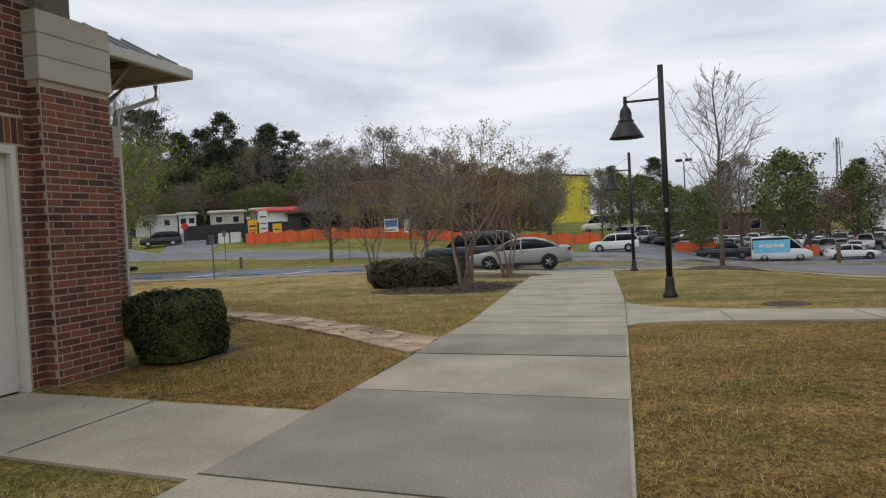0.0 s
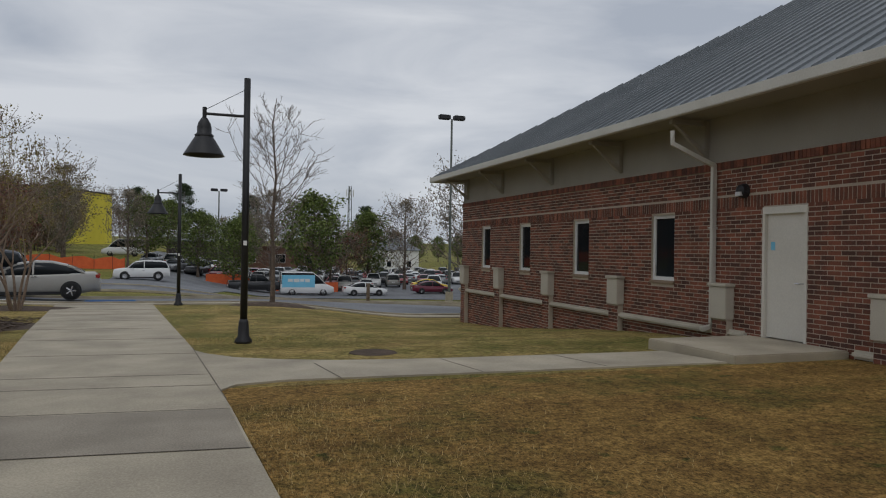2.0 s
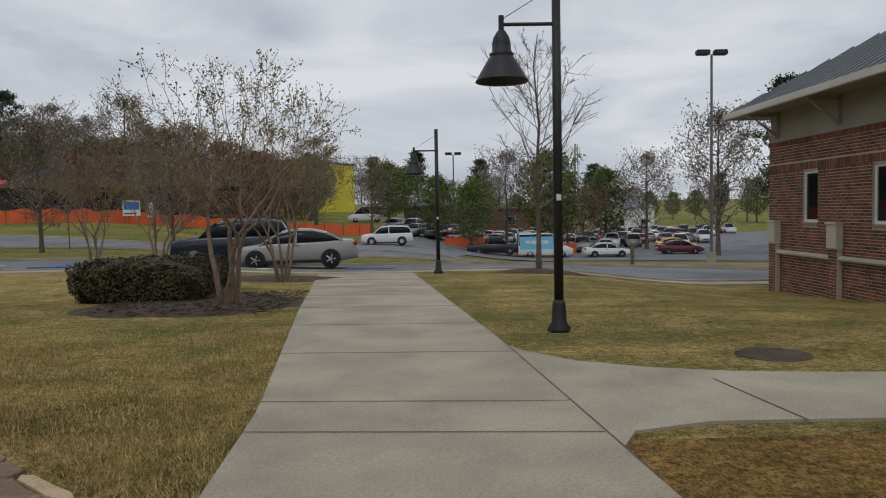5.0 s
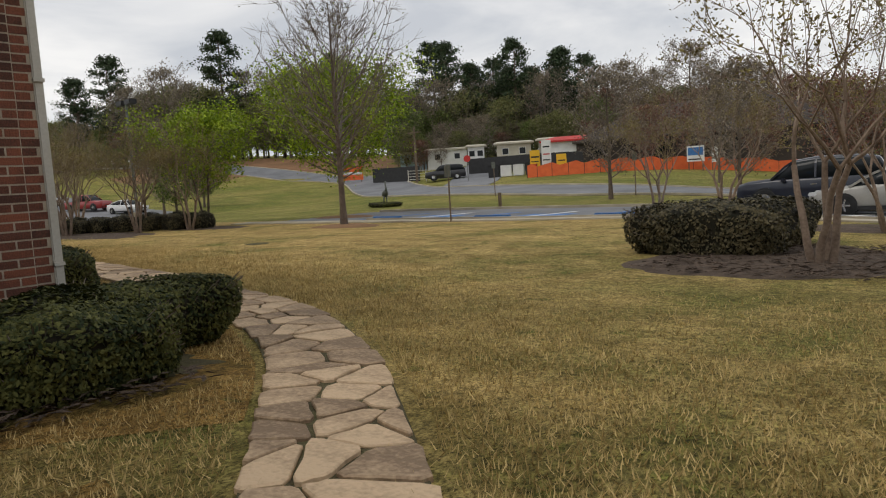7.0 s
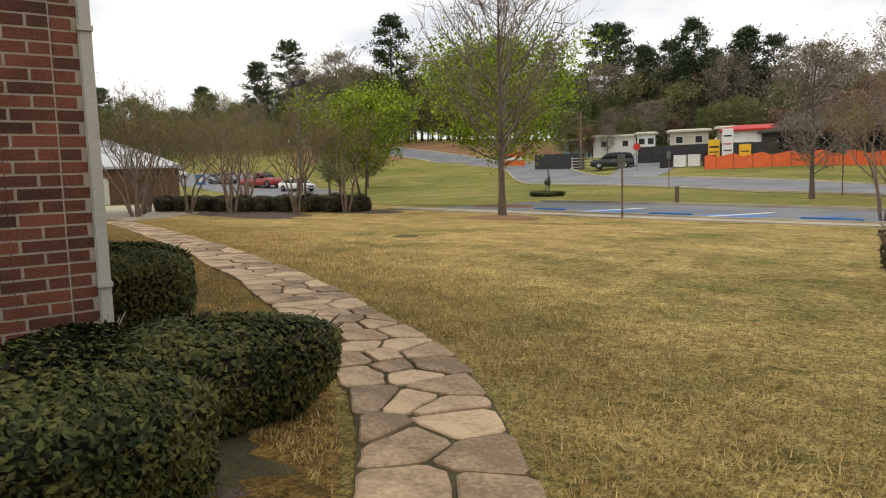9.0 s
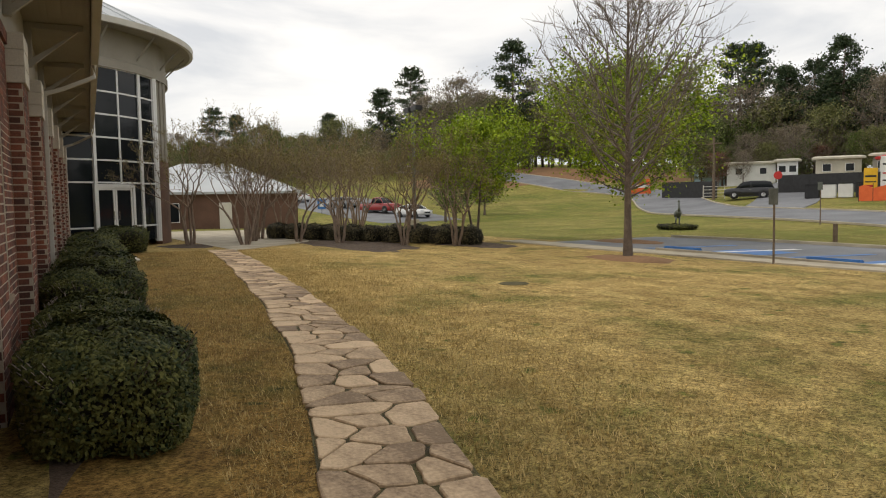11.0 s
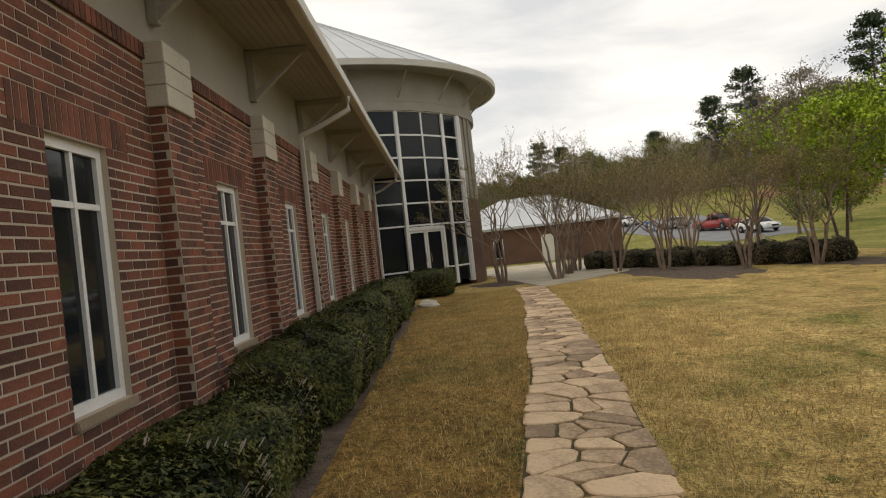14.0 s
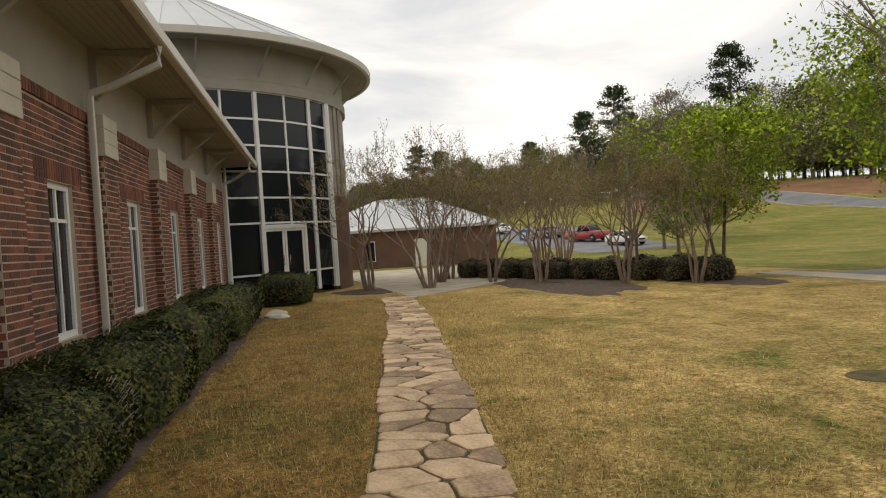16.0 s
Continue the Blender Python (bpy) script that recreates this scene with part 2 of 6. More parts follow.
M = {
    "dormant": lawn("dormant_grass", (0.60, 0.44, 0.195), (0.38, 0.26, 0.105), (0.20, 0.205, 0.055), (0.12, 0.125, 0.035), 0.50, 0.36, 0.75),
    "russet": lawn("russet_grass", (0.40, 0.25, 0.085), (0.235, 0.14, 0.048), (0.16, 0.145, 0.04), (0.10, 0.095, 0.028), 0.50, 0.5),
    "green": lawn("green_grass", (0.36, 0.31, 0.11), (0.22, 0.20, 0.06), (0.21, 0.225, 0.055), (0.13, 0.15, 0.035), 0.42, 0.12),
    "dirt": material("red_clay_bank", (0.13, 0.075, 0.035), (0.30, 0.16, 0.08), 0.3, 0.95, 0.6, 9, coords="World"),
    "mulch": material("bark_mulch", (0.035, 0.024, 0.016), (0.15, 0.105, 0.075), 5, 0.95, 1.0, 45, coords="World"),
    "concrete": material("weathered_concrete", (0.29, 0.25, 0.19), (0.53, 0.465, 0.35), 1.1, 0.85, 0.35, 60, coords="World", mid=(0.40, 0.35, 0.262), detail=9, span=0.16),
    "stained": material("stained_concrete", (0.20, 0.175, 0.135), (0.40, 0.35, 0.272), 1.1, 0.85, 0.35, 60, coords="World", mid=(0.29, 0.252, 0.197), detail=9, span=0.16),
    "joint": material("slab_joint", (0.09, 0.08, 0.06), (0.17, 0.15, 0.12), 6, 0.95),
    "asphalt": material("worn_asphalt", (0.12, 0.125, 0.135), (0.24, 0.245, 0.255), 0.35, 0.9, 0.3, 90, coords="World", detail=8),
    "flag": material("sandstone_flag", (0.22, 0.15, 0.092), (0.62, 0.45, 0.285), 3.0, 0.85, 0.45, 30, spread=0.34, mid=(0.43, 0.305, 0.19)),
    "flagbed": material("flagstone_bed_soil", (0.04, 0.03, 0.018), (0.13, 0.115, 0.045), 5, 0.95, 0.8, 50, coords="World"),
    "brick": material("red_brown_brick", (0.075, 0.034, 0.025), (0.27, 0.092, 0.052), 3, 0.85, 0.35, 70, spread=0.3, islands=True, mid=(0.155, 0.058, 0.037)),
    "brick_one": material("red_brown_brick_single", (0.075, 0.034, 0.025), (0.27, 0.092, 0.052), 3, 0.85, 0.35, 70, spread=0.3, mid=(0.155, 0.058, 0.037)),
    "mortar": material("grey_mortar", (0.40, 0.34, 0.265), (0.53, 0.455, 0.36), 3, 0.95, 0.4, 90),
    "stone": material("buff_cast_stone", (0.42, 0.385, 0.31), (0.60, 0.555, 0.46), 1.2, 0.85, 0.15, 60),
    "sill": material("brown_cast_stone", (0.22, 0.16, 0.11), (0.34, 0.26, 0.18), 2, 0.85, 0.2, 60),
    "stucco": material("grey_beige_fascia_paint", (0.27, 0.25, 0.21), (0.35, 0.325, 0.275), 1.0, 0.8, 0.1, 50),
    "white": material("white_paint", (0.62, 0.62, 0.60), (0.80, 0.80, 0.78), 1.2, 0.5, 0.05, 40),
    "cream": material("cream_door_paint", (0.60, 0.57, 0.50), (0.72, 0.69, 0.61), 1.0, 0.5, 0.03, 40),
    "gutter": material("pale_gutter_metal", (0.48, 0.46, 0.40), (0.62, 0.60, 0.54), 1.2, 0.5, 0.03, 40),
    "roof": material("grey_standing_seam_metal", (0.15, 0.165, 0.175), (0.23, 0.245, 0.255), 0.5, 0.5, 0.05, 20, metal=0.3),
    "roof_pale": material("pale_standing_seam_metal", (0.42, 0.44, 0.45), (0.55, 0.57, 0.575), 0.5, 0.42, 0.05, 20, metal=0.3),
    "glass": glass("dark_window_glass", (0.012, 0.015, 0.018)),
    "carglass": glass("car_glass", (0.015, 0.018, 0.02), 0.05),
    "black": material("black_powder_coat", (0.012, 0.012, 0.013), (0.03, 0.03, 0.032), 3, 0.5, 0.1, 80),
    "rubber": material("tyre_rubber", (0.012, 0.012, 0.012), (0.03, 0.03, 0.03), 4, 0.85),
    "chrome": material("bright_metal", (0.45, 0.45, 0.46), (0.6, 0.6, 0.61), 3, 0.25, metal=0.9),
    "lens": material("headlamp_lens", (0.55, 0.56, 0.57), (0.75, 0.76, 0.77), 3, 0.15),
    "redlens": material("tail_lamp_lens", (0.25, 0.01, 0.01), (0.4, 0.02, 0.02), 3, 0.2),
    "bark": material("grey_brown_bark", (0.075, 0.055, 0.042), (0.20, 0.155, 0.12), 5, 0.95, 0.8, 30),
    "barkmyrtle": material("smooth_tan_bark", (0.13, 0.09, 0.065), (0.32, 0.24, 0.18), 4, 0.85, 0.4, 25),
    "twig": material("fine_twig_bark", (0.13, 0.105, 0.09), (0.26, 0.22, 0.19), 5, 0.95),
    "leafhedge": leafy("holly_hedge_leaf", (0.020, 0.032, 0.012), (0.125, 0.125, 0.036), 0.65),
    # near-black: shade inside hedges and behind the glazing, put into the colour
    "leafcore": material("painted_inner_shade", (0.008, 0.009, 0.005), (0.03, 0.026, 0.014), 8, 0.95),
    "leafbrown": leafy("dark_bronze_leaf", (0.03, 0.03, 0.016), (0.14, 0.115, 0.06), 0.5),
    "leafnew": leafy("fresh_spring_leaf", (0.12, 0.20, 0.012), (0.38, 0.48, 0.04)),
    "leafbud": leafy("olive_bud_leaf", (0.13, 0.105, 0.035), (0.30, 0.25, 0.09)),
    "leafmid": leafy("mid_green_leaf", (0.06, 0.09, 0.022), (0.20, 0.24, 0.07)),
    "leafpine": leafy("pine_needle", (0.022, 0.042, 0.022), (0.085, 0.115, 0.055)),
    "leafgrey": leafy("grey_twig_haze", (0.14, 0.115, 0.08), (0.30, 0.25, 0.18)),
    "leafolive": leafy("olive_new_leaf", (0.10, 0.115, 0.022), (0.30, 0.30, 0.065)),
    "leafsage": leafy("soft_sage_leaf", (0.085, 0.095, 0.03), (0.25, 0.25, 0.10)),
    "leafred": leafy("red_bud_haze", (0.13, 0.06, 0.045), (0.26, 0.13, 0.09)),
    "straw": leafy("dry_grass_blade", (0.28, 0.20, 0.075), (0.68, 0.51, 0.23), 0.9),
    "orange": material("orange_plastic_mesh", (0.62, 0.10, 0.03), (0.80, 0.17, 0.05), 2, 0.7),
    "yellow": material("yellow_sheathing", (0.62, 0.52, 0.04), (0.78, 0.66, 0.07), 0.3, 0.7),
    "darkroof": material("dark_brown_shingle", (0.03, 0.025, 0.022), (0.075, 0.06, 0.05), 0.6, 0.95),
    "brownwall": material("brown_brick_far", (0.09, 0.05, 0.035), (0.18, 0.10, 0.07), 0.8, 0.95),
    "sign_y": material("yellow_sign", (0.75, 0.42, 0.02), (0.85, 0.5, 0.04), 3, 0.5),
    "blue": material("blue_sign_paint", (0.03, 0.12, 0.34), (0.06, 0.2, 0.46), 3, 0.6),
    "trailer_blue": material("pale_blue_siding", (0.28, 0.42, 0.50), (0.40, 0.52, 0.58), 1, 0.6),
    "cyan": material("light_blue_panel", (0.15, 0.48, 0.68), (0.25, 0.58, 0.76), 1, 0.4),
    "red": material("red_sign_paint", (0.42, 0.02, 0.02), (0.55, 0.04, 0.03), 3, 0.5),
    "bronze": material("weathered_bronze", (0.09, 0.10, 0.09), (0.20, 0.21, 0.19), 5, 0.5, 0.4, 30, metal=0.5),
    "wood": material("weathered_post_wood", (0.10, 0.07, 0.045), (0.22, 0.165, 0.12), 6, 0.9, 0.4, 40),
}


def paint(name, c):
    lo = tuple(v * 0.85 for v in c)
    m = material(name, lo, c, 1.0, 0.3, 0.0, 30)
    m.node_tree.nodes["Principled BSDF"].inputs["Coat Weight"].default_value = 0.6
    return m


# ---- mesh tools ----
class Geo:
    """Vertices and faces gathered for one mesh."""

    def __init__(self):
        self.v, self.f = [], []

    def face(self, *pts):
        n = len(self.v)
        self.v += [tuple(p) for p in pts]
        self.f.append(tuple(range(n, n + len(pts))))
        return self

    def box(self, a, b):
        (x0, y0, z0), (x1, y1, z1) = [[min(p, q) for p, q in zip(a, b)], [max(p, q) for p, q in zip(a, b)]]
        n = len(self.v)
        self.v += [(x0, y0, z0), (x1, y0, z0), (x1, y1, z0), (x0, y1, z0), (x0, y0, z1), (x1, y0, z1), (x1, y1, z1), (x0, y1, z1)]
        self.f += [tuple(n + i for i in q) for q in ((0, 3, 2, 1), (4, 5, 6, 7), (0, 1, 5, 4), (1, 2, 6, 5), (2, 3, 7, 6), (3, 0, 4, 7))]
        return self

    def loft(self, rings, closed=True, caps=True):
        n, k = len(self.v), len(rings[0])
        for r in rings:
            self.v += [tuple(p) for p in r]
        for i in range(len(rings) - 1):
            for j in range(k if closed else k - 1):
                a, b = n + i * k + j, n + i * k + (j + 1) % k
                self.f.append((a, b, b + k, a + k))
        if caps and closed:
            self.f.append(tuple(range(n + k - 1, n - 1, -1)))
            m = n + (len(rings) - 1) * k
            self.f.append(tuple(range(m, m + k)))
        return self

    def tube(self, pts, radii, sides=8, caps=True):
        pts = [Vector(p) for p in pts]
        if not hasattr(radii, "__len__"):
            radii = [radii] * len(pts)
        rings = []
        for i, p in enumerate(pts):
            d = (pts[min(i + 1, len(pts) - 1)] - pts[max(i - 1, 0)])
            d = d.normalized() if d.length > 1e-9 else Vector((0, 0, 1))
            s = d.orthogonal().normalized() if abs(d.z) < 0.99 else Vector((1, 0, 0))
            s = (s - d * s.dot(d)).normalized()
            t = d.cross(s)
            rings.append([p + (s * math.cos(2 * math.pi * j / sides) + t * math.sin(2 * math.pi * j / sides)) * radii[i] for j in range(sides)])
        return self.loft(rings, True, caps)

    def lathe(self, profile, sides=24, centre=(0, 0), a0=0.0, a1=2 * math.pi):
        full = abs(a1 - a0) > 6.28
        rings = [[(centre[0] + r * math.cos(a0 + (a1 - a0) * j / sides), centre[1] + r * math.sin(a0 + (a1 - a0) * j / sides), z)
                  for j in range(sides if full else sides + 1)] for r, z in profile]
        return self.loft(rings, full, False)

    def mesh(self, name, mats, smooth=False):
        me = bpy.data.meshes.new(name)
        me.from_pydata(self.v, [], self.f)
        for m in mats if isinstance(mats, (list, tuple)) else [mats]:
            me.materials.append(m)
        if smooth:
            me.polygons.foreach_set("use_smooth", [True] * len(me.polygons))
        me.update()
        return me


def bevelled(me, width=0.01, segments=2):
    bm = bmesh.new()
    bm.from_mesh(me)
    bmesh.ops.remove_doubles(bm, verts=bm.verts, dist=1e-5)
    bmesh.ops.bevel(bm, geom=bm.edges[:], offset=width, segments=segments, affect="EDGES", clamp_overlap=True)
    bm.to_mesh(me)
    bm.free()
    return me


def part(name, geo, mat, parent=None, label="", smooth=False, bevel=0.0):
    me = geo.mesh(name, mat, smooth)
    if bevel:
        bevelled(me, bevel)
    ob = new(name, me)
    ob.parent = parent
    return tagged(ob, label)


def thing(name, label, category, at=(0, 0, 0), rz=0, group="", kind=""):
    e = new(name)
    e.matrix_basis = pose(*at, 0, 0, rz)
    return tagged(e, label, category, group, kind)


def whole(name, geo, mat, label, category="", kind="", smooth=False, bevel=0.0, group=""):
    return tagged(part(name, geo, mat, None, label, smooth, bevel), label, category, group, kind)


# ---- the lie of the land ----
def smooth_step(a, b, v):
    t = min(1.0, max(0.0, (v - a) / (b - a)))
    return t * t * (3 - 2 * t)


BEARINGS = (-60, -10, 5, 30, 60, 100)
PROFILES = (
    ((0, -0.9), (40, -2.0), (68, -3.6), (150, -4.0), (300, -2), (900, 10)),
    ((0, -0.9), (26, -0.9), (40, -2.0), (68, -3.6), (150, -4.0), (300, -2), (900, 10)),
    ((0, -0.8), (24, -0.85), (45, -1.0), (63, -1.6), (80, -1.0), (120, 0.3), (160, 1.4), (300, 4), (900, 12)),
    ((0, -0.4), (25, -0.4), (45, -0.2), (75, 1.2), (100, 3.5), (150, 6), (300, 10), (900, 16)),
    ((0, -0.15), (35, -0.3), (78, -0.6), (90, 0.1), (125, 2.6), (150, 8.0), (300, 16), (900, 24)),
    ((0, 0), (45, -0.1), (90, -0.4), (130, 2.5), (300, 8), (900, 20)),
)


def ground_z(x, y):
    s = smooth_step(-10, -2, x)
    near = -(0.013 + 0.014 * s) * max(0.0, y - 9) - 0.62 * smooth_step(3, 10, x) * smooth_step(13.5, 26, y)
    d = math.hypot(x, y - 10)
    if d < 18:
        return near
    b = max(BEARINGS[0], min(BEARINGS[-1], math.degrees(math.atan2(-x, y - 10))))
    if y < 10 and abs(b) > 90:
        b = 100 if x < 0 else -60
    for i in range(len(BEARINGS) - 1):
        if b <= BEARINGS[i + 1]:
            break
    k = smooth_step(BEARINGS[i], BEARINGS[i + 1], b)
    far = [np.interp(d, [p[0] for p in PROFILES[j]], [p[1] for p in PROFILES[j]]) for j in (i, i + 1)]
    far = far[0] * (1 - k) + far[1] * k
    if y < 10:
        far *= smooth_step(-60, 10, y)
    w = smooth_step(18, 31, d)
    return near * (1 - w) + float(far) * w


def lines(a, b, near0, near1, fine, coarse):
    out, v = [], a
    while v < b:
        out.append(v)
        gap = max(near0 - v, v - near1, 0)
        v += fine + gap * coarse
    return out + [b]


gx = lines(-900, 700, -46, 16, 0.8, 0.09)
gy = lines(-300, 1200, -4, 44, 0.8, 0.09)
gv = [(x, y, ground_z(x, y)) for y in gy for x in gx]
gf, gm = [], []
for j in range(len(gy) - 1):
    for i in range(len(gx) - 1):
        a = j * len(gx) + i
        gf.append((a, a + 1, a + 1 + len(gx), a + len(gx)))
        x, y = (gx[i] + gx[i + 1]) / 2, (gy[j] + gy[j + 1]) / 2
        d, b = math.hypot(x, y - 10), math.degrees(math.atan2(-x, y - 10))
        gm.append(2 if 131 < d < 152 and 46 < b < 66 else (1 if y > 31 or x < -46 or x > 14 else 0))
gme = bpy.data.meshes.new("ground")
gme.from_pydata(gv, [], gf)
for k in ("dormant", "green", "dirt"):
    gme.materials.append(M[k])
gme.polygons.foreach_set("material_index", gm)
gme.polygons.foreach_set("use_smooth", [True] * len(gf))
tagged(new("ground", gme), "dormant tan lawn turning to green grass slopes", "lawn", kind="structure")


def sheet(name, pts_left, pts_right, lift, mat, label, category, step=0.7, across=5, kind="structure", thick=0.12, parent=None):
    """A paved strip between two edges, draped over the ground."""
    def resample(pts):
        pts = [Vector((*p, 0)) for p in pts]
        seg = [(b - a).length for a, b in zip(pts, pts[1:])]
        return pts, seg, sum(seg)
    L, R = resample(pts_left), resample(pts_right)
    n = max(2, int(max(L[2], R[2]) / step))

    def at(c, t):
        pts, seg, tot = c
        s = t * tot
        for a, b, l in zip(pts, pts[1:], seg):
            if s <= l + 1e-9:
                return a.lerp(b, s / max(l, 1e-9))
            s -= l
        return pts[-1]
    rings = []
    for i in range(n + 1):
        a, b = at(L, i / n), at(R, i / n)
        row = []
        for j in range(across + 1):
            p = a.lerp(b, j / across)
            row.append((p.x, p.y, ground_z(p.x, p.y) + lift))
        rings.append([(row[0][0], row[0][1], row[0][2] - thick)] + row + [(row[-1][0], row[-1][1], row[-1][2] - thick)])
    g = Geo().loft(rings, False, False)
    if parent:
        return part(name, g, mat, parent)
    return whole(name, g, mat, label, category, kind, smooth=False)


def offset_line(pts, d):
    out = []
    for i, p in enumerate(pts):
        a, b = Vector(pts[max(i - 1, 0)]), Vector(pts[min(i + 1, len(pts) - 1)])
        t = (b - a).normalized()
        out.append((p[0] - t.y * d, p[1] + t.x * d))
    return out


def curve_points(pts, n=12):
    """A smooth line through points."""
    out = []
    P = [pts[0]] + list(pts) + [pts[-1]]
    for i in range(1, len(P) - 2):
        for k in range(n):
            t = k / n
            q = []
            for c in range(2):
                p0, p1, p2, p3 = (P[i + m][c] for m in (-1, 0, 1, 2))
                q.append(0.5 * (2 * p1 + (p2 - p0) * t + (2 * p0 - 5 * p1 + 4 * p2 - p3) * t * t + (3 * p1 - p0 - 3 * p2 + p3) * t ** 3))
            out.append(tuple(q))
    return out + [tuple(pts[-1])]


# ---- walks, roads ----
def walk_left(y):
    return float(np.interp(y, (-8, 3.3, 7.5, 10.9, 18, 29), (-0.5, -0.62, -0.68, -0.9, -1.85, -3.15)))


def walk_right(y):
    return float(np.interp(y, (-8, 3.7, 9.3, 14.2, 26.3, 29), (2.6, 1.93, 1.57, 1.23, 0.1, -0.15)))


WY = [-8 + 0.5 * i for i in range(75)]
sheet("walkway", [(walk_left(y), y) for y in WY], [(walk_right(y), y) for y in WY], 0.03, M["concrete"], "weathered tan concrete walkway with tooled joints", "walkway", across=2)
sheet("walkway_slab", [(walk_left(y) + 0.01, y) for y in (7.65, 8.3, 9.0)], [(walk_right(y) - 0.01, y - 0.2) for y in (7.65, 8.3, 9.0)], 0.034, M["stained"], "darker stained concrete slab of the walkway", "walkway", across=2, thick=0.004)
sheet("walkway_slab", [(walk_left(y) + 0.01, y) for y in (3.6, 5.82)], [(walk_right(y) - 0.01, y - 0.2) for y in (3.6, 5.82)], 0.034, M["stained"], "darker stained concrete slab of the walkway", "walkway", across=2, thick=0.004)
joints = thing("slab_joints", "dark tooled joints across the concrete walk", "joint", kind="structure")
for y in (-1.2, 1.2, 3.6, 5.85, 7.65, 9.02, 10.4, 11.25, 13.5, 15.9, 18.3, 20.7, 23.1, 25.5):
    sheet("joint_line", [(walk_left(y), y), (walk_right(y), y - 0.2)], [(walk_left(y), y + 0.009), (walk_right(y), y - 0.191)], 0.037, M["joint"], "", "", across=1, thick=0.002, parent=joints)
sheet("joint_line", [(walk_right(y) + 0.005, y) for y in (9.3, 10.5, 12, 14.2)], [(walk_right(y) - 0.004, y) for y in (9.3, 10.5, 12, 14.2)], 0.037, M["joint"], "", "", across=1, thick=0.002, parent=joints)
sheet("door_pad", [(-4.1, 3.95), (-0.3, 3.5)], [(-4.1, 5.5), (-0.5, 5.1)], 0.022, M["concrete"], "concrete pad between door and walkway", "pad", across=3)
sheet("joint_line", [(-2.35, 3.8), (-2.35, 5.3)], [(-2.336, 3.8), (-2.336, 5.3)], 0.027, M["joint"], "", "", across=1, thick=0.002, parent=joints)
side_mid = [(1.43, 9.7), (1.64, 10.18), (2.15, 10.42), (4, 10.38), (8.4, 10.3)]
side_far = [(1.0, 14.8), (1.4, 13.4), (2.2, 12.45), (4, 11.9), (8.4, 11.75)]
sheet("side_path", curve_points(side_mid, 6), curve_points(side_far, 6), 0.024, M["concrete"], "concrete side path leading to a raised door slab", "path", across=4)
for xj in (2.9, 4.7, 6.5):
    sheet("joint_line", [(xj, 10.36), (xj - 0.1, 11.74)], [(xj + 0.014, 10.36), (xj - 0.086, 11.74)], 0.029, M["joint"], "", "", across=1, thick=0.002, parent=joints)
sheet("sidewalk", [(-33, 28.4), (-26, 28.0), (-14, 28.5), (30, 28.6)], [(-33, 29.6), (-26, 29.25), (-14, 29.5), (30, 29.6)], 0.045, M["concrete"], "concrete sidewalk along the drive kerb", "sidewalk", across=2)
sheet("drive", [(-31, 29.7), (-14, 29.62), (60, 29.7)], [(-31, 36), (-14, 36), (60, 36)], 0.01, M["asphalt"], "pale worn asphalt access drive", "road", across=8)
sheet("kerb", [(-24, 29.5), (60, 29.5)], [(-24, 29.66), (60, 29.66)], 0.10, M["concrete"], "concrete kerb of the drive", "kerb", across=1)
sheet("kerb", [(-30, 36.0), (60, 36.0)], [(-30, 36.18), (60, 36.18)], 0.12, M["concrete"], "concrete kerb of the grass island", "kerb", across=1)
road_line = curve_points([(-190, 30), (-150, 62), (-125, 80), (-103, 86), (-80, 80), (-60, 66), (-45, 58), (-28, 52), (-12, 48), (5, 46), (30, 45), (80, 44)], 8)
sheet("road", offset_line(road_line, 3.6), offset_line(road_line, -3.6), 0.05, M["asphalt"], "grey asphalt road curving up the slope", "road", across=6, step=1.2)
for s in (3.6, -3.75):
    sheet("kerb", offset_line(road_line, s + 0.15), offset_line(road_line, s), 0.14, M["concrete"], "concrete kerb of the road", "kerb", across=1, step=1.2)
side_road = curve_points([(-45, 60), (-52, 72), (-66, 92), (-80, 120)], 6)
sheet("side_road", offset_line(side_road, 3), offset_line(side_road, -3), 0.06, M["asphalt"], "asphalt side road towards the trailers", "road", across=4, step=1.5)
sheet("parking_lot", [(-6, 66), (-6, 150)], [(75, 62), (85, 150)], 0.06, M["asphalt"], "asphalt car park below the road", "car park", across=26, step=3)
sheet("lot_entry", [(-8, 50), (-7, 70)], [(2, 49), (4, 70)], 0.07, M["asphalt"], "asphalt entry of the car park", "road", across=5, step=1.5)
sheet("west_lot", [(-72, 38), (-122, 36)], [(-72, 47), (-118, 52)], 0.03, M["asphalt"], "asphalt car park behind the hedge", "car park", across=5, step=1.2)
sheet("entry_plaza", [(-33, 16.4), (-36, 19), (-44, 25)], [(-60, 14.2), (-60, 17), (-60, 25)], 0.02, M["concrete"], "concrete plaza before the round entrance", "plaza", across=20, step=1)
marks = thing("parking_marks", "worn blue and white disabled parking lines", "marking", kind="structure")
for i in range(8):
    xm = -25 + 2.7 * i
    sheet("line", [(xm, 29.9), (xm + 0.8, 33.6)], [(xm + 0.3, 29.9), (xm + 1.1, 33.6)], 0.02, M["white" if i % 2 else "blue"], "", "", across=1, thick=0.004, parent=marks)
for xm in (-22.5, -17.2, -11.8, -2.2):
    sheet("badge", [(xm, 30.6), (xm + 2.1, 30.6)], [(xm, 32.4), (xm + 2.1, 32.4)], 0.016, M["blue"], "", "", across=1, thick=0.004, parent=marks)
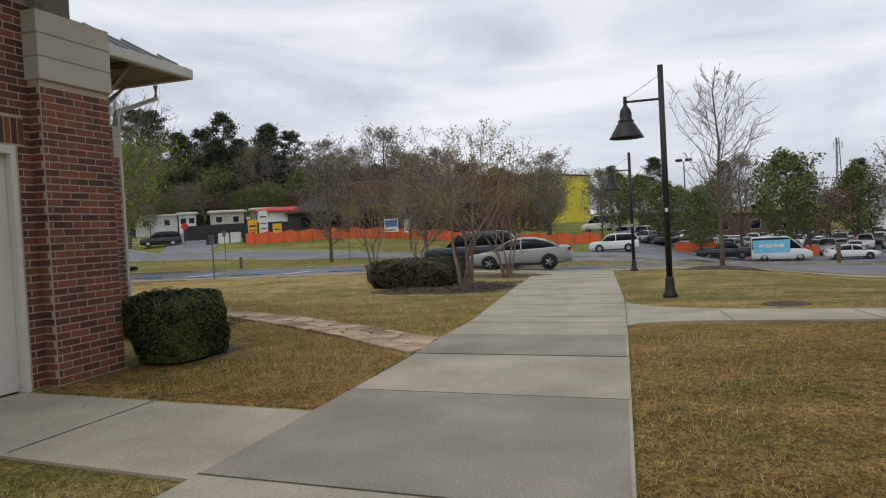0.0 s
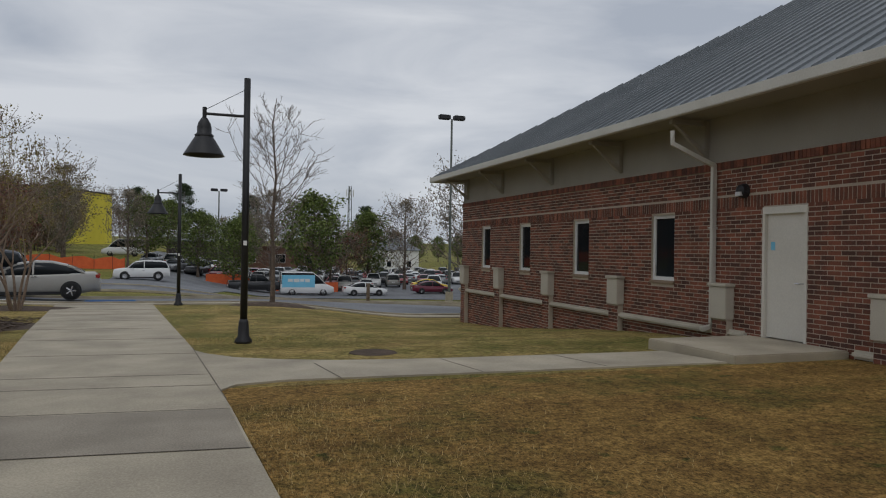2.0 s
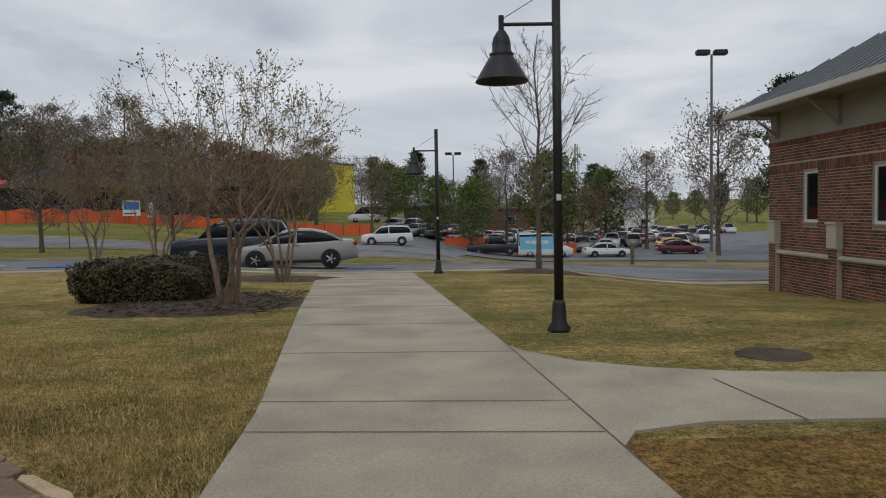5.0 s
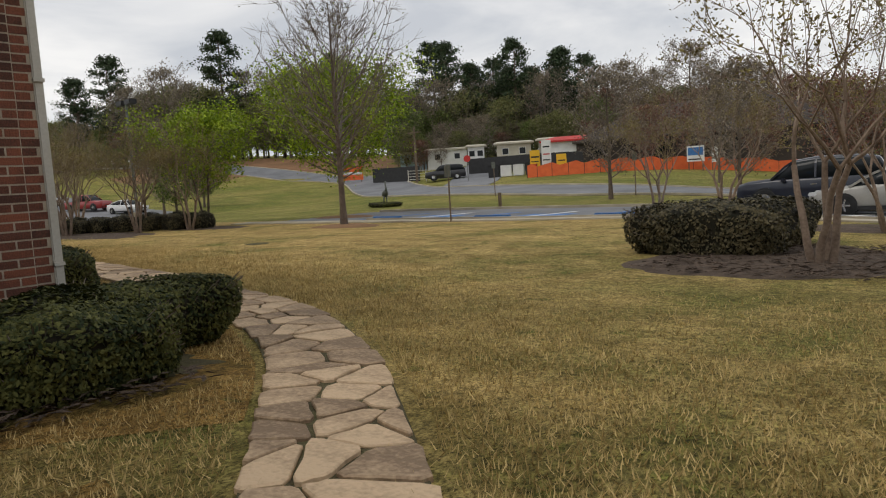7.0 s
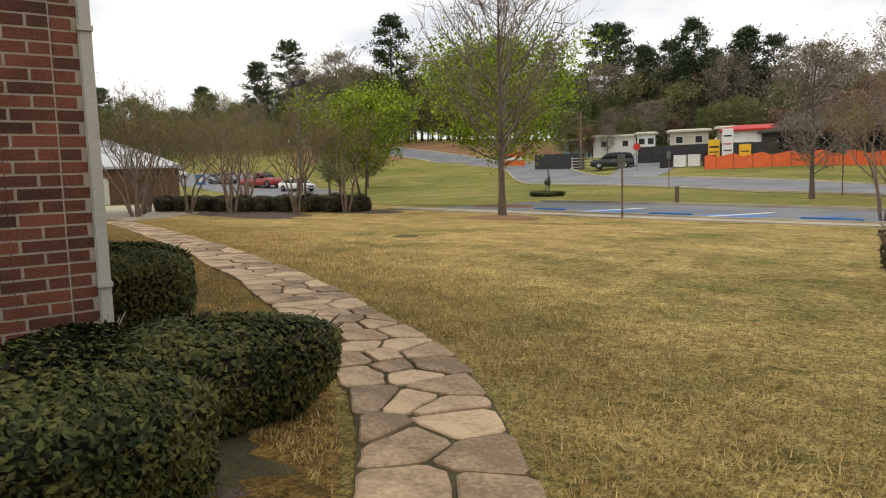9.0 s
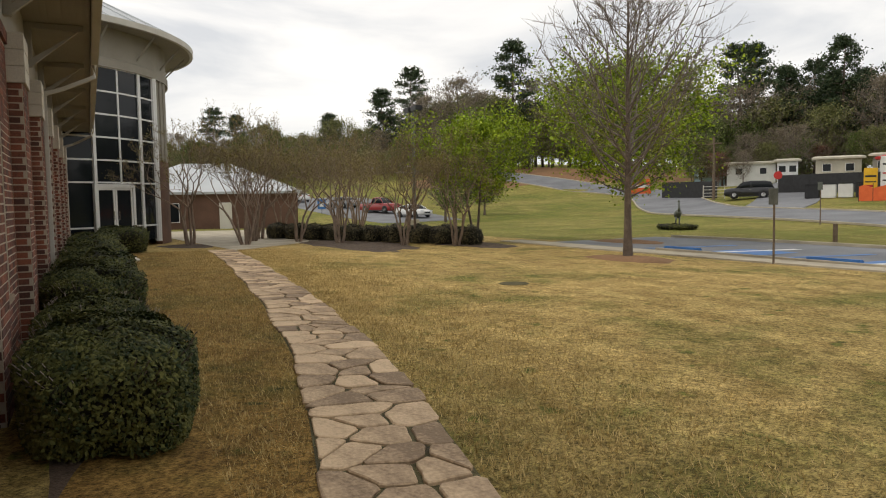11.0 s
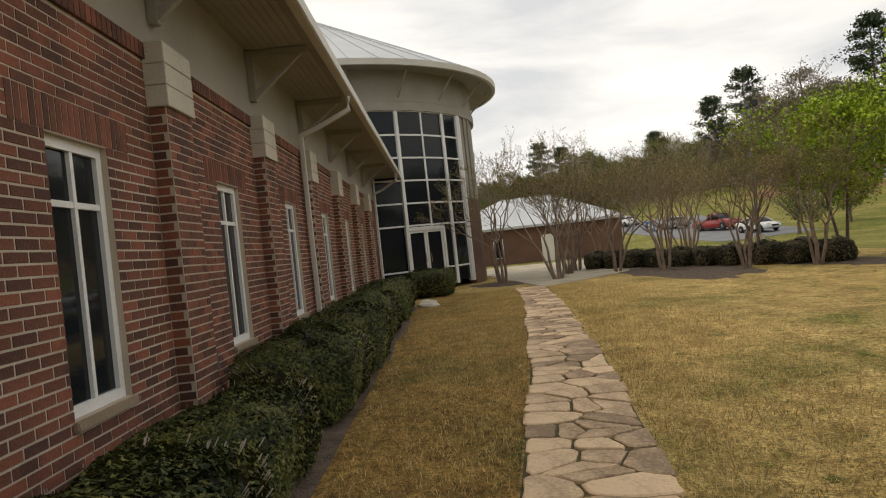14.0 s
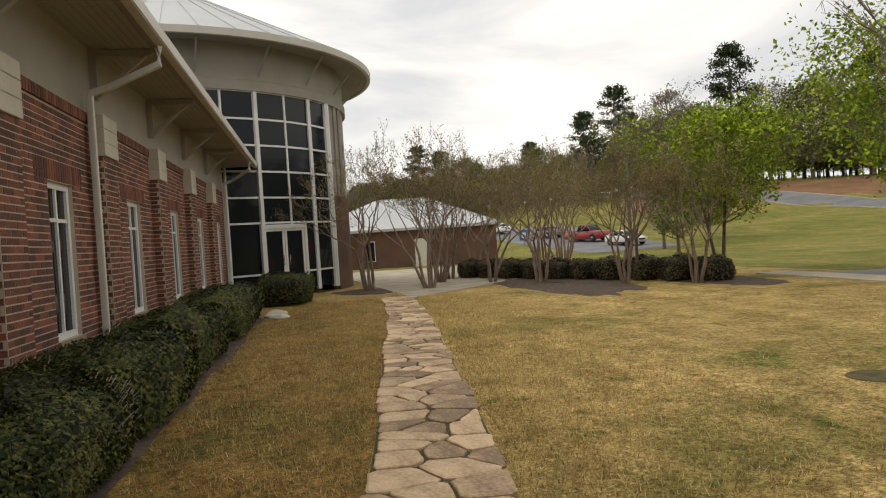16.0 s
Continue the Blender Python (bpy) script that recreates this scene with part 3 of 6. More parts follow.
for xm in (-23.4, -17.6, -12.3, -1.6):
    g = Geo().box((-0.85, -0.08, 0), (0.85, 0.08, 0.12))
    o = whole("wheel_stop", g, M["blue"], "blue painted concrete wheel stop on the drive", "wheel stop", bevel=0.025, group="wheel stops")
    o.matrix_basis = pose(xm, 30.2, ground_z(xm, 30.2) + 0.01)


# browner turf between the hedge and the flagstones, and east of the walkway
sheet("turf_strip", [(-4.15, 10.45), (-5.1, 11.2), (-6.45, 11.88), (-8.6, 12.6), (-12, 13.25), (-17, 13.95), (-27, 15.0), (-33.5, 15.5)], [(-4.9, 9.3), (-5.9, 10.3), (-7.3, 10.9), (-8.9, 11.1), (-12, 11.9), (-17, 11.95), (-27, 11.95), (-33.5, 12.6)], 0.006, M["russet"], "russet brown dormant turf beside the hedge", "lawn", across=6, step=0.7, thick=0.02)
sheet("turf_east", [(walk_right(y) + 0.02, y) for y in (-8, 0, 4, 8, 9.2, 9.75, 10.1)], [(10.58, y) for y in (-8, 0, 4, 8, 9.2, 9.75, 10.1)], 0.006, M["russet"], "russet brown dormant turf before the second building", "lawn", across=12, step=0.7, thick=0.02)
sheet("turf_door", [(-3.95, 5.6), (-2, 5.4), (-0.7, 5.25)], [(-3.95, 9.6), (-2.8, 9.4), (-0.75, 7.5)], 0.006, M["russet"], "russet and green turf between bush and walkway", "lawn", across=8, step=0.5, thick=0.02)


def bed(name, cx, cy, rx, ry, label, seed, height=0.07, mat="mulch"):
    """A mounded planting bed with a ragged rim."""
    rnd = random.Random(seed)
    ph = [rnd.uniform(0, 6.3) for _ in range(4)]
    g = Geo()
    rings = []
    for k in range(7):
        t = 1 - k / 6
        row = []
        for j in range(40):
            a = 2 * math.pi * j / 40
            w = 1 + 0.07 * math.sin(3 * a + ph[0]) + 0.05 * math.sin(5 * a + ph[1]) + 0.03 * math.sin(11 * a + ph[2])
            x, y = cx + rx * t * w * math.cos(a), cy + ry * t * w * math.sin(a)
            row.append((x, y, ground_z(x, y) - 0.03 + (height + 0.03) * (1 - t ** 3) + rnd.uniform(-0.008, 0.008)))
        rings.append(row)
    g.loft(rings, True, False)
    return whole(name, g, M[mat], label, "mulch bed", "structure", smooth=True)


def mulch_chips(x0, x1, y0, y1, n, seed):
    rnd = random.Random(seed)
    g = Geo()
    for _ in range(n):
        x, y, a, l = rnd.uniform(x0, x1), rnd.uniform(y0, y1), rnd.uniform(0, 6.3), rnd.uniform(0.03, 0.09)
        z = ground_z(x, y) + rnd.uniform(0.03, 0.09)
        c, s, w = math.cos(a) * l, math.sin(a) * l, 0.25
        g.face((x - c, y - s, z), (x + s * w, y - c * w, z + 0.012), (x + c, y + s, z + rnd.uniform(-0.01, 0.02)), (x - s * w, y + c * w, z + 0.004))
    return g


# ---- main brick building ----
BR_L, BR_H = 0.254, 0.078


def bricks_on(origin, along, out, length, z0, z1, holes, geo, keep=None, singles=None, gap=0.015, proud=0.005, soldier=()):
    """Brick courses over a rectangle of wall; holes and soldier bands are (s0, s1, z0, z1)."""
    o, a, n = Vector(origin), Vector(along), Vector(out)
    rows = int((z1 - z0) / BR_H)
    for r in range(rows):
        zz = z0 + r * BR_H
        s = -(BR_L / 2) * (r % 2)
        while s < length:
            a0, a1 = max(0.0, s) + gap * 0.6, min(length, s + BR_L) - gap * 0.6
            s += BR_L
            if a1 - a0 < 0.03:
                continue
            spans = [(a0, a1)]
            for h in list(holes) + list(soldier):
                if zz + BR_H > h[2] + 0.02 and zz < h[3] - 0.02:
                    cut = []
                    for p, q in spans:
                        if q <= h[0] or p >= h[1]:
                            cut.append((p, q))
                        else:
                            if h[0] - p > 0.03:
                                cut.append((p, h[0]))
                            if q - h[1] > 0.03:
                                cut.append((h[1], q))
                    spans = cut
            for p, q in spans:
                one_brick(o, a, n, p, q, zz + gap / 2, zz + BR_H - gap / 2, geo, proud, singles, keep)
    for h in soldier:
        s = h[0]
        while s < h[1] - 0.03:
            one_brick(o, a, n, s + gap / 2, min(h[1], s + BR_H) - gap / 2, h[2] + gap / 2, h[3] - gap / 2, geo, proud, None, None)
            s += BR_H


def one_brick(o, a, n, s0, s1, z0, z1, geo, proud, singles, keep):
    if keep and keep(s0, z0) and abs(s1 - s0 - (BR_L - 0.018)) < 0.002:
        singles.append(o + a * s0 + Vector((0, 0, z0)))
        return
    p = [o + a * s + Vector((0, 0, z)) for s, z in ((s0, z0), (s1, z0), (s1, z1), (s0, z1))]
    q = [v + n * proud for v in p]
    k = len(geo.v)
    geo.v += [tuple(v) for v in p + q]
    geo.f += [(k + 4, k + 5, k + 6, k + 7), (k, k + 1, k + 5, k + 4), (k + 1, k + 2, k + 6, k + 5), (k + 2, k + 3, k + 7, k + 6), (k + 3, k, k + 4, k + 7)]


def backing(geo, origin, along, out, length, z0, z1, holes, thick=0.3):
    """The wall behind the bricks, with its openings left free."""
    o, a, n = Vector(origin), Vector(along), Vector(out)

    def block(s0, s1, a0, a1):
        if s1 - s0 < 1e-4 or a1 - a0 < 1e-4:
            return
        p = o + a * s0
        q = o + a * s1 - n * thick
        geo.box((p.x, p.y, a0), (q.x, q.y, a1))
    s = 0.0
    for h in sorted(holes):
        block(s, h[0], z0, z1)
        block(h[0], h[1], z0, h[2])
        block(h[0], h[1], h[3], z1)
        s = h[1]
    block(s, length, z0, z1)


WALL_Y, EAST_X, TOP = 10.56, -7.35, 3.62
PIER0, BAY, PIER_W, PIER_D = -10.5, 3.46, 0.62, 0.16
WIN_W, WIN_Z0, WIN_Z1 = 0.85, 0.72, 2.57
WEST_X = -35.4
LEN = EAST_X - WEST_X
wins = [(-12.65 - BAY * k) for k in range(-1, 7)]
holes = [(EAST_X - (x + WIN_W / 2), EAST_X - (x - WIN_W / 2), WIN_Z0, WIN_Z1) for x in wins]
BASE = -0.3
wall_n = thing("wall_north", "long red-brown brick wall with projecting piers", "wall", kind="structure")
g = Geo()
backing(g, (EAST_X, WALL_Y, 0), (-1, 0, 0), (0, 1, 0), LEN, BASE, TOP, holes)
part("wall_core", g, M["mortar"], wall_n)
loose = []
g = Geo()
piers = [PIER0 - BAY * k for k in range(7)]
pier_holes = [(EAST_X - p + 0.02, EAST_X - p + PIER_W - 0.02, BASE, TOP) for p in piers]
soldiers = []
for x in wins:
    soldiers.append((EAST_X - x - 0.8, EAST_X - x + 0.8, WIN_Z1 + 0.004, WIN_Z1 + 0.254))
bricks_on((EAST_X, WALL_Y, 0), (-1, 0, 0), (0, 1, 0), LEN, BASE, TOP - 0.16, [(a, b, c - 0.1, d) for a, b, c, d in holes] + pier_holes, g,
          keep=lambda s, z: 3.8 < s < 6.5 and 0.62 < z < 2.55, singles=loose, soldier=soldiers)
# corbelled top course
s = 0.0
while s < LEN - 0.1:
    one_brick(Vector((EAST_X, WALL_Y, 0)), Vector((-1, 0, 0)), Vector((0, 1, 0)), s, s + 0.072, TOP - 0.15, TOP - 0.01, g, 0.035, None, None)
    s += 0.083
tagged(part("brickwork", g, M["brick"], wall_n), "joined red-brown bricks in running bond", kind="stuff")
caps = []
for p in piers + [EAST_X - 0.02]:
    w = PIER_W if p != EAST_X - 0.02 else 0.7
    x1 = p - w
    pier = thing("brick_pier", "projecting red-brown brick pier with a buff stone cap", "pier", (p, WALL_Y, 0), group="facade piers", kind="structure")
    g = Geo().box((0, 0, BASE), (-w, PIER_D, TOP - 0.55))
    part("core", g, M["mortar"], pier)
    g = Geo()
    z1 = TOP - 0.56
    bricks_on((0, PIER_D, 0), (-1, 0, 0), (0, 1, 0), w, BASE, z1, [], g)
    bricks_on((0, 0, 0), (0, 1, 0), (1, 0, 0), PIER_D, BASE, z1, [], g)
    bricks_on((-w, 0, 0), (0, 1, 0), (-1, 0, 0), PIER_D, BASE, z1, [], g)
    tagged(part("brickwork", g, M["brick"], pier), kind="stuff")
    for i in range(3):
        za = TOP - 0.57 + 0.19 * i
        part("cap_block", Geo().box((0.03, -0.0, za), (-w - 0.03, PIER_D + 0.035, za + 0.186)), M["stone"], pier, "buff cast stone block", bevel=0.006)


def window(at, rz, w, h, label, frame=0.075, transom=0.76, centre=True, group="facade windows", sill=True):
    """A framed window whose glass sits back in the opening; local x runs along the wall and y points out."""
    win = thing("window", label, "window", at, rz, group=group, kind="structure")
    g = Geo()
    for a, b in (((-w / 2, 0), (-w / 2 + frame, h)), ((w / 2 - frame, 0), (w / 2, h)), ((-w / 2 + frame, 0), (w / 2 - frame, frame)), ((-w / 2 + frame, h - frame), (w / 2 - frame, h))):
        g.box((a[0], -0.12, a[1]), (b[0], -0.05, b[1]))
    part("window_frame", g, M["white"], win)
    if centre:
        part("mullion", Geo().box((-0.022, -0.11, frame), (0.022, -0.056, h - frame)), M["white"], win)
    if transom:
        part("transom", Geo().box((-w / 2 + frame, -0.108, h * transom - 0.022), (w / 2 - frame, -0.06, h * transom + 0.022)), M["white"], win)
    part("pane", Geo().box((-w / 2 + 0.01, -0.095, 0.01), (w / 2 - 0.01, -0.085, h - 0.01)), M["glass"], win, "dark reflective glass")
    if sill:
        part("window_sill", Geo().box((-w / 2 - 0.02, -0.13, -0.07), (w / 2 + 0.02, 0.04, -0.004)), M["sill"], win, "brown cast stone sill", bevel=0.008)
    return win


for x in wins:
    window((x, WALL_Y, WIN_Z0), 0, WIN_W, WIN_Z1 - WIN_Z0, "tall white-framed window in the brick wall")

# upper band, soffit, brackets and eaves
EAVE_Y, EAVE_Z = 11.55, 4.62
whole("wall_upper_band", Geo().box((EAST_X, WALL_Y - 0.02, TOP), (WEST_X, WALL_Y - 0.3, EAVE_Z)), M["stucco"], "grey-beige painted band under the eaves", "wall", "structure")
whole("wall_upper_band_end", Geo().box((EAST_X - 0.02, WALL_Y - 0.3, TOP), (EAST_X - 0.3, 6.6, EAVE_Z)), M["stucco"], "grey-beige painted band under the eaves", "wall", "structure")
soffit = whole("soffit", Geo().box((EAST_X + 0.95, WALL_Y - 4, EAVE_Z - 0.03), (WEST_X - 0.9, EAVE_Y - 0.04, EAVE_Z)), M["stucco"], "grey-beige boarded soffit", "soffit", "structure")
yy = WALL_Y + 0.06
while yy < EAVE_Y - 0.1:
    part("board", Geo().box((EAST_X + 0.9, yy, EAVE_Z - 0.042), (WEST_X - 0.9, yy + 0.075, EAVE_Z - 0.032)), M["stucco"], soffit)
    yy += 0.1
whole("gutter", Geo().box((EAST_X + 1.0, EAVE_Y - 0.04, EAVE_Z - 0.1), (WEST_X - 0.9, EAVE_Y + 0.1, EAVE_Z + 0.09)).box((EAST_X + 0.9, 6.0, EAVE_Z - 0.1), (EAST_X + 1.02, EAVE_Y - 0.04, EAVE_Z + 0.09)),
      M["gutter"], "pale metal eaves gutter", "gutter", "structure", bevel=0.015)


def bracket(at, rz, reach=0.85, drop=0.75, mat="stucco"):
    b = thing("eave_bracket", "grey-beige painted timber eave bracket", "bracket", at, rz, group="eave brackets", kind="structure")
    part("post", Geo().box((-0.06, 0, -drop), (0.06, 0.1, -0.04)), M[mat], b, bevel=0.008)
    part("beam", Geo().box((-0.06, 0.1, -0.14), (0.06, reach, -0.045)), M[mat], b, bevel=0.008)
    part("strut", Geo().loft([[(-0.04, 0.09, -drop + 0.02), (0.04, 0.09, -drop + 0.02), (0.04, 0.09, -drop + 0.14), (-0.04, 0.09, -drop + 0.14)],
                              [(-0.04, reach - 0.14, -0.2), (0.04, reach - 0.14, -0.2), (0.04, reach - 0.06, -0.13), (-0.04, reach - 0.06, -0.13)]]), M[mat], b)
    return b


for p in piers + [EAST_X - 0.3]:
    bracket((p - 0.31 if p in piers else p, WALL_Y - 0.02, EAVE_Z - 0.0), 0)
bracket((EAST_X - 0.02, 10.2, EAVE_Z), -90)


def downspout(x, y, eave, ztop, zbot, dx, dy, label="pale metal downspout bracketed to the wall"):
    """A square pipe from the gutter, slanting back to the wall and down."""
    d = thing("downspout", label, "downspout", (x, y, 0), group="downspouts", kind="structure")
    ex, ey = eave
    part("gooseneck", Geo().tube([(ex - x, ey - y, ztop + 0.62), (ex - x, ey - y, ztop + 0.38), (dx * 0.6, dy * 0.6, ztop + 0.1), (0, 0, ztop)], 0.055, 4), M["gutter"], d)
    part("pipe", Geo().box((-0.05, -0.04, zbot), (0.05, 0.04, ztop + 0.02)), M["gutter"], d, bevel=0.01)
    part("shoe", Geo().tube([(0, 0, zbot + 0.02), (dx * 0.1, dy * 0.1, zbot - 0.06), (dx * 0.5, dy * 0.5, zbot - 0.1)], 0.055, 4), M["gutter"], d)
    for z in (zbot + 0.6, (zbot + ztop) / 2 + 0.3):
        part("strap", Geo().box((-0.07, -0.045, z), (0.07, 0.045, z + 0.03)), M["gutter"], d)
    return d


downspout(-20.7, WALL_Y + 0.09, (-20.7, EAVE_Y + 0.02), 3.86, 0.1, 0, 0.5)
downspout(-34.6, WALL_Y + 0.09, (-34.0, EAVE_Y + 0.02), 3.86, 0.1, 0, 0.5)
downspout(EAST_X - 0.05, WALL_Y + PIER_D + 0.03, (EAST_X + 0.2, EAVE_Y), 3.86, 0.1, 0.1, 0.3)

# hip roof with standing seams
def hip_roof(name, x0, x1, y0, y1, z, slope, mat, label, seam=0.42, west_open=False):
    w = (y1 - y0) / 2
    if (x1 - x0) / 2 < w:
        k = (x1 - x0) / 2
        r0, r1 = ((x0 + x1) / 2, y0 + k, z + k * slope), ((x0 + x1) / 2, y1 - k, z + k * slope)
    else:
        r0, r1 = (x0 + w, (y0 + y1) / 2, z + w * slope), (x1 - w, (y0 + y1) / 2, z + w * slope)
        if west_open:
            r0 = (x0, (y0 + y1) / 2, z + w * slope)
    a, b, c, d = (x0, y0, z), (x1, y0, z), (x1, y1, z), (x0, y1, z)
    roof = thing(name, label, "roof", kind="structure")
    g = Geo()
    if (x1 - x0) / 2 < w:
        fs = [(a, b, r0), (b, c, r1, r0), (c, d, r1), (d, a, r0, r1)]
    else:
        fs = [(a, b, r1, r0), (b, c, r1), (c, d, r0, r1), (d, a, r0)]
    for f in fs:
        g.face(*f)
        g.face(*[(p[0], p[1], p[2] - 0.05) for p in reversed(f)])
    part("roof_sheet", g, M[mat], roof)
    g = Geo()
    for f in fs:
        e0, e1 = Vector(f[0]), Vector(f[1])
        L = (e1 - e0).length
        t = (e1 - e0) / L
        up = Vector((-t.y, t.x, 0))
        lo = [Vector(p) for p in f[2:]]
        n = int(L / seam)
        for i in range(1, n):
            s = i * L / n
            if len(lo) == 1:
                run = (lo[0] - e0).dot(up) * min(s, L - s) / (L / 2)
            else:
                sa, sb = (lo[1] - e0).dot(t), (lo[0] - e0).dot(t)
                h = (lo[0] - e0).dot(up)
                run = h * min(1, s / max(sa, 1e-6), (L - s) / max(L - sb, 1e-6))
            p = e0 + t * s
            q = p + up * run + Vector((0, 0, run * slope))
            v = [p - t * 0.012, p + t * 0.012, q + t * 0.012, q - t * 0.012]
            w2 = [x + Vector((0, 0, 0.045)) for x in v]
            k = len(g.v)
            g.v += [tuple(x) for x in v + w2]
            g.f += [(k + 4, k + 5, k + 6, k + 7), (k, k + 4, k + 7, k + 3), (k + 1, k + 2, k + 6, k + 5)]
    tagged(part("seams", g, M[mat], roof), kind="stuff")
    return roof


hip_roof("roof_main", WEST_X - 3, EAST_X + 1.0, -8, EAVE_Y + 0.08, EAVE_Z + 0.07, 0.56, "roof", "grey standing seam metal hip roof", west_open=True)

# east end: recessed wall, then the wall with the door
holes_e = [(1.12, 2.12, -0.02, 2.5)]
wall_e = thing("wall_east", "red-brown brick end wall with a cream door", "wall", kind="structure")
AX = -4.15
g = Geo()
backing(g, (AX, 6.75, 0), (0, -1, 0), (1, 0, 0), 12, BASE, 4.0, holes_e)
backing(g, (AX - 0.301, 6.75, 0), (-1, 0, 0), (0, 1, 0), 3.15, BASE, 4.0, [])
backing(g, (EAST_X, WALL_Y - 0.305, 0), (0, -1, 0), (1, 0, 0), 3.84, BASE, TOP, [])
part("wall_core", g, M["mortar"], wall_e)
g = Geo()
bricks_on((AX, 6.75, 0), (0, -1, 0), (1, 0, 0), 12, BASE, 4.0, [(1.07, 2.17, -0.3, 2.5)], g, soldier=[(0.98, 2.6, 2.52, 2.8)])
bricks_on((AX, 6.75, 0), (-1, 0, 0), (0, 1, 0), 3.18, BASE, 4.0, [], g)
bricks_on((EAST_X, WALL_Y, 0), (0, -1, 0), (1, 0, 0), 4.0, BASE, TOP, [], g)
tagged(part("brickwork", g, M["brick"], wall_e), kind="stuff")
pier = thing("brick_pier", "wide brick pier with a buff stone cap beside the door", "pier", (AX, 6.8, 0), group="facade piers", kind="structure")
part("core", Geo().box((0, 0, BASE), (0.16, -0.95, 3.22)), M["mortar"], pier)
g = Geo()
bricks_on((0.16, 0, 0), (0, -1, 0), (1, 0, 0), 0.95, BASE, 3.2, [], g)
bricks_on((0, 0, 0), (1, 0, 0), (0, 1, 0), 0.16, BASE, 3.2, [], g)
bricks_on((0, -0.95, 0), (1, 0, 0), (0, -1, 0), 0.16, BASE, 3.2, [], g)
tagged(part("brickwork", g, M["brick"], pier), kind="stuff")
for i in range(3):
    part("cap_block", Geo().box((-0.02, 0.03, 3.2 + 0.24 * i), (0.2, -0.98, 3.435 + 0.24 * i)), M["stone"], pier, "buff cast stone block", bevel=0.006)
door = thing("door_1", "cream painted steel door in a white frame", "door", (AX, 5.13, 0), kind="structure")
part("leaf", Geo().box((-0.1, -0.44, 0.02), (-0.05, 0.44, 2.42)), M["cream"], door, bevel=0.006)
part("door_frame", Geo().box((-0.12, 0.44, 0), (0.03, 0.5, 2.5)).box((-0.12, -0.5, 0), (0.03, -0.44, 2.5)).box((-0.12, -0.44, 2.42), (0.03, 0.44, 2.5)), M["cream"], door)
part("handle", Geo().tube([(-0.05, -0.36, 1.0), (0.02, -0.36, 1.0), (0.02, -0.26, 1.0)], 0.012), M["chrome"], door, "steel lever handle")
whole("wall_upper_east", Geo().box((AX - 0.02, 6.5, 4.0), (AX - 0.3, -5.4, 4.62)).box((AX - 0.3, 6.53, 4.0), (-7, 6.25, 4.62)), M["stucco"], "grey-beige band under the eaves", "wall", "structure")
hip_roof("roof_east", -14, AX + 0.95, -8, 7.45, 4.7, 0.56, "roof", "grey standing seam metal roof over the end block")
whole("soffit_east", Geo().box((-14, -8, 4.62), (AX + 0.93, 7.42, 4.66)), M["stucco"], "grey-beige boarded soffit", "soffit", "structure")
for yb in (6.0, 2.6, -0.5):
    bracket((AX + 0.0, yb, 4.62), -90)
# closing walls behind
whole("wall_south", Geo().box((-40, -7.2, BASE), (AX - 0.1, -6.9, 4.62)), M["brownwall"], "plain brick rear wall", "wall", "structure")

# ---- rotunda ----
RC, RR, RE = (-43.4, 7.75), 7.3, 8.55
rot = thing("rotunda", "round entrance pavilion with tall dark glazing and metal cone roof", "building", (*RC, 0), kind="structure")
A0, A1 = radians(-8), radians(62)


def arc_band(g, r0, r1, z0, z1, a0, a1, n):
    rings = []
    for j in range(n + 1):
        a = a0 + (a1 - a0) * j / n
        c, s = math.cos(a), math.sin(a)
        rings.append([(r0 * c, r0 * s, z0), (r1 * c, r1 * s, z0), (r1 * c, r1 * s, z1), (r0 * c, r0 * s, z1)])
    return g.loft(rings)


part("brick_base", arc_band(Geo(), RR - 0.3, RR, -0.2, 3.7, A1 + 0.06, radians(345), 60), M["brownwall"], rot, "red-brown brick drum")
part("upper_drum", arc_band(Geo(), RR - 0.3, RR - 0.02, 3.7, 7.4, A1 + 0.06, radians(345), 60), M["stucco"], rot, "beige panelled drum")
part("drum_band", Geo().lathe([(RR - 0.3, 7.4), (RR + 0.12, 7.4), (RR + 0.12, 7.75), (RR + 0.04, 7.8), (RR + 0.04, 9.1), (RR - 0.3, 9.1)], 96), M["stucco"], rot, "grey-beige curved frieze")
part("soffit", Geo().lathe([(RR - 0.2, 9.07), (RE - 0.02, 8.97)], 96), M["stucco"], rot)
part("gutter", Geo().lathe([(RE - 0.05, 8.93), (RE + 0.1, 8.93), (RE + 0.12, 9.17), (RE - 0.05, 9.19)], 96), M["gutter"], rot, "pale curved gutter")
part("roof_cone", Geo().lathe([(RE + 0.05, 9.18), (0.25, 13.35), (0.0, 13.4)], 96), M["roof_pale"], rot, "pale standing seam cone roof")
for k in range(44):
    a = 2 * math.pi * k / 44
    c, s = math.cos(a), math.sin(a)
    p, q = Vector((c * (RE + 0.05), s * (RE + 0.05), 9.2)), Vector((c * 0.3, s * 0.3, 13.35))
    part("seam", Geo().tube([p, q], 0.022, 4), M["roof_pale"], rot)
for k in range(20):
    a = radians(-20 + 18 * k)
    c, s = math.cos(a), math.sin(a)
    part("bracket", Geo().tube([(c * RR, s * RR, 7.95), (c * (RE - 0.3), s * (RE - 0.3), 8.95)], 0.05, 4), M["stucco"], rot)
nf = 7
angs = [A0 + (A1 - A0) * i / nf for i in range(nf + 1)]
zrows = (0.1, 0.75, 2.62, 3.55, 4.5, 5.45, 6.4, 7.4)
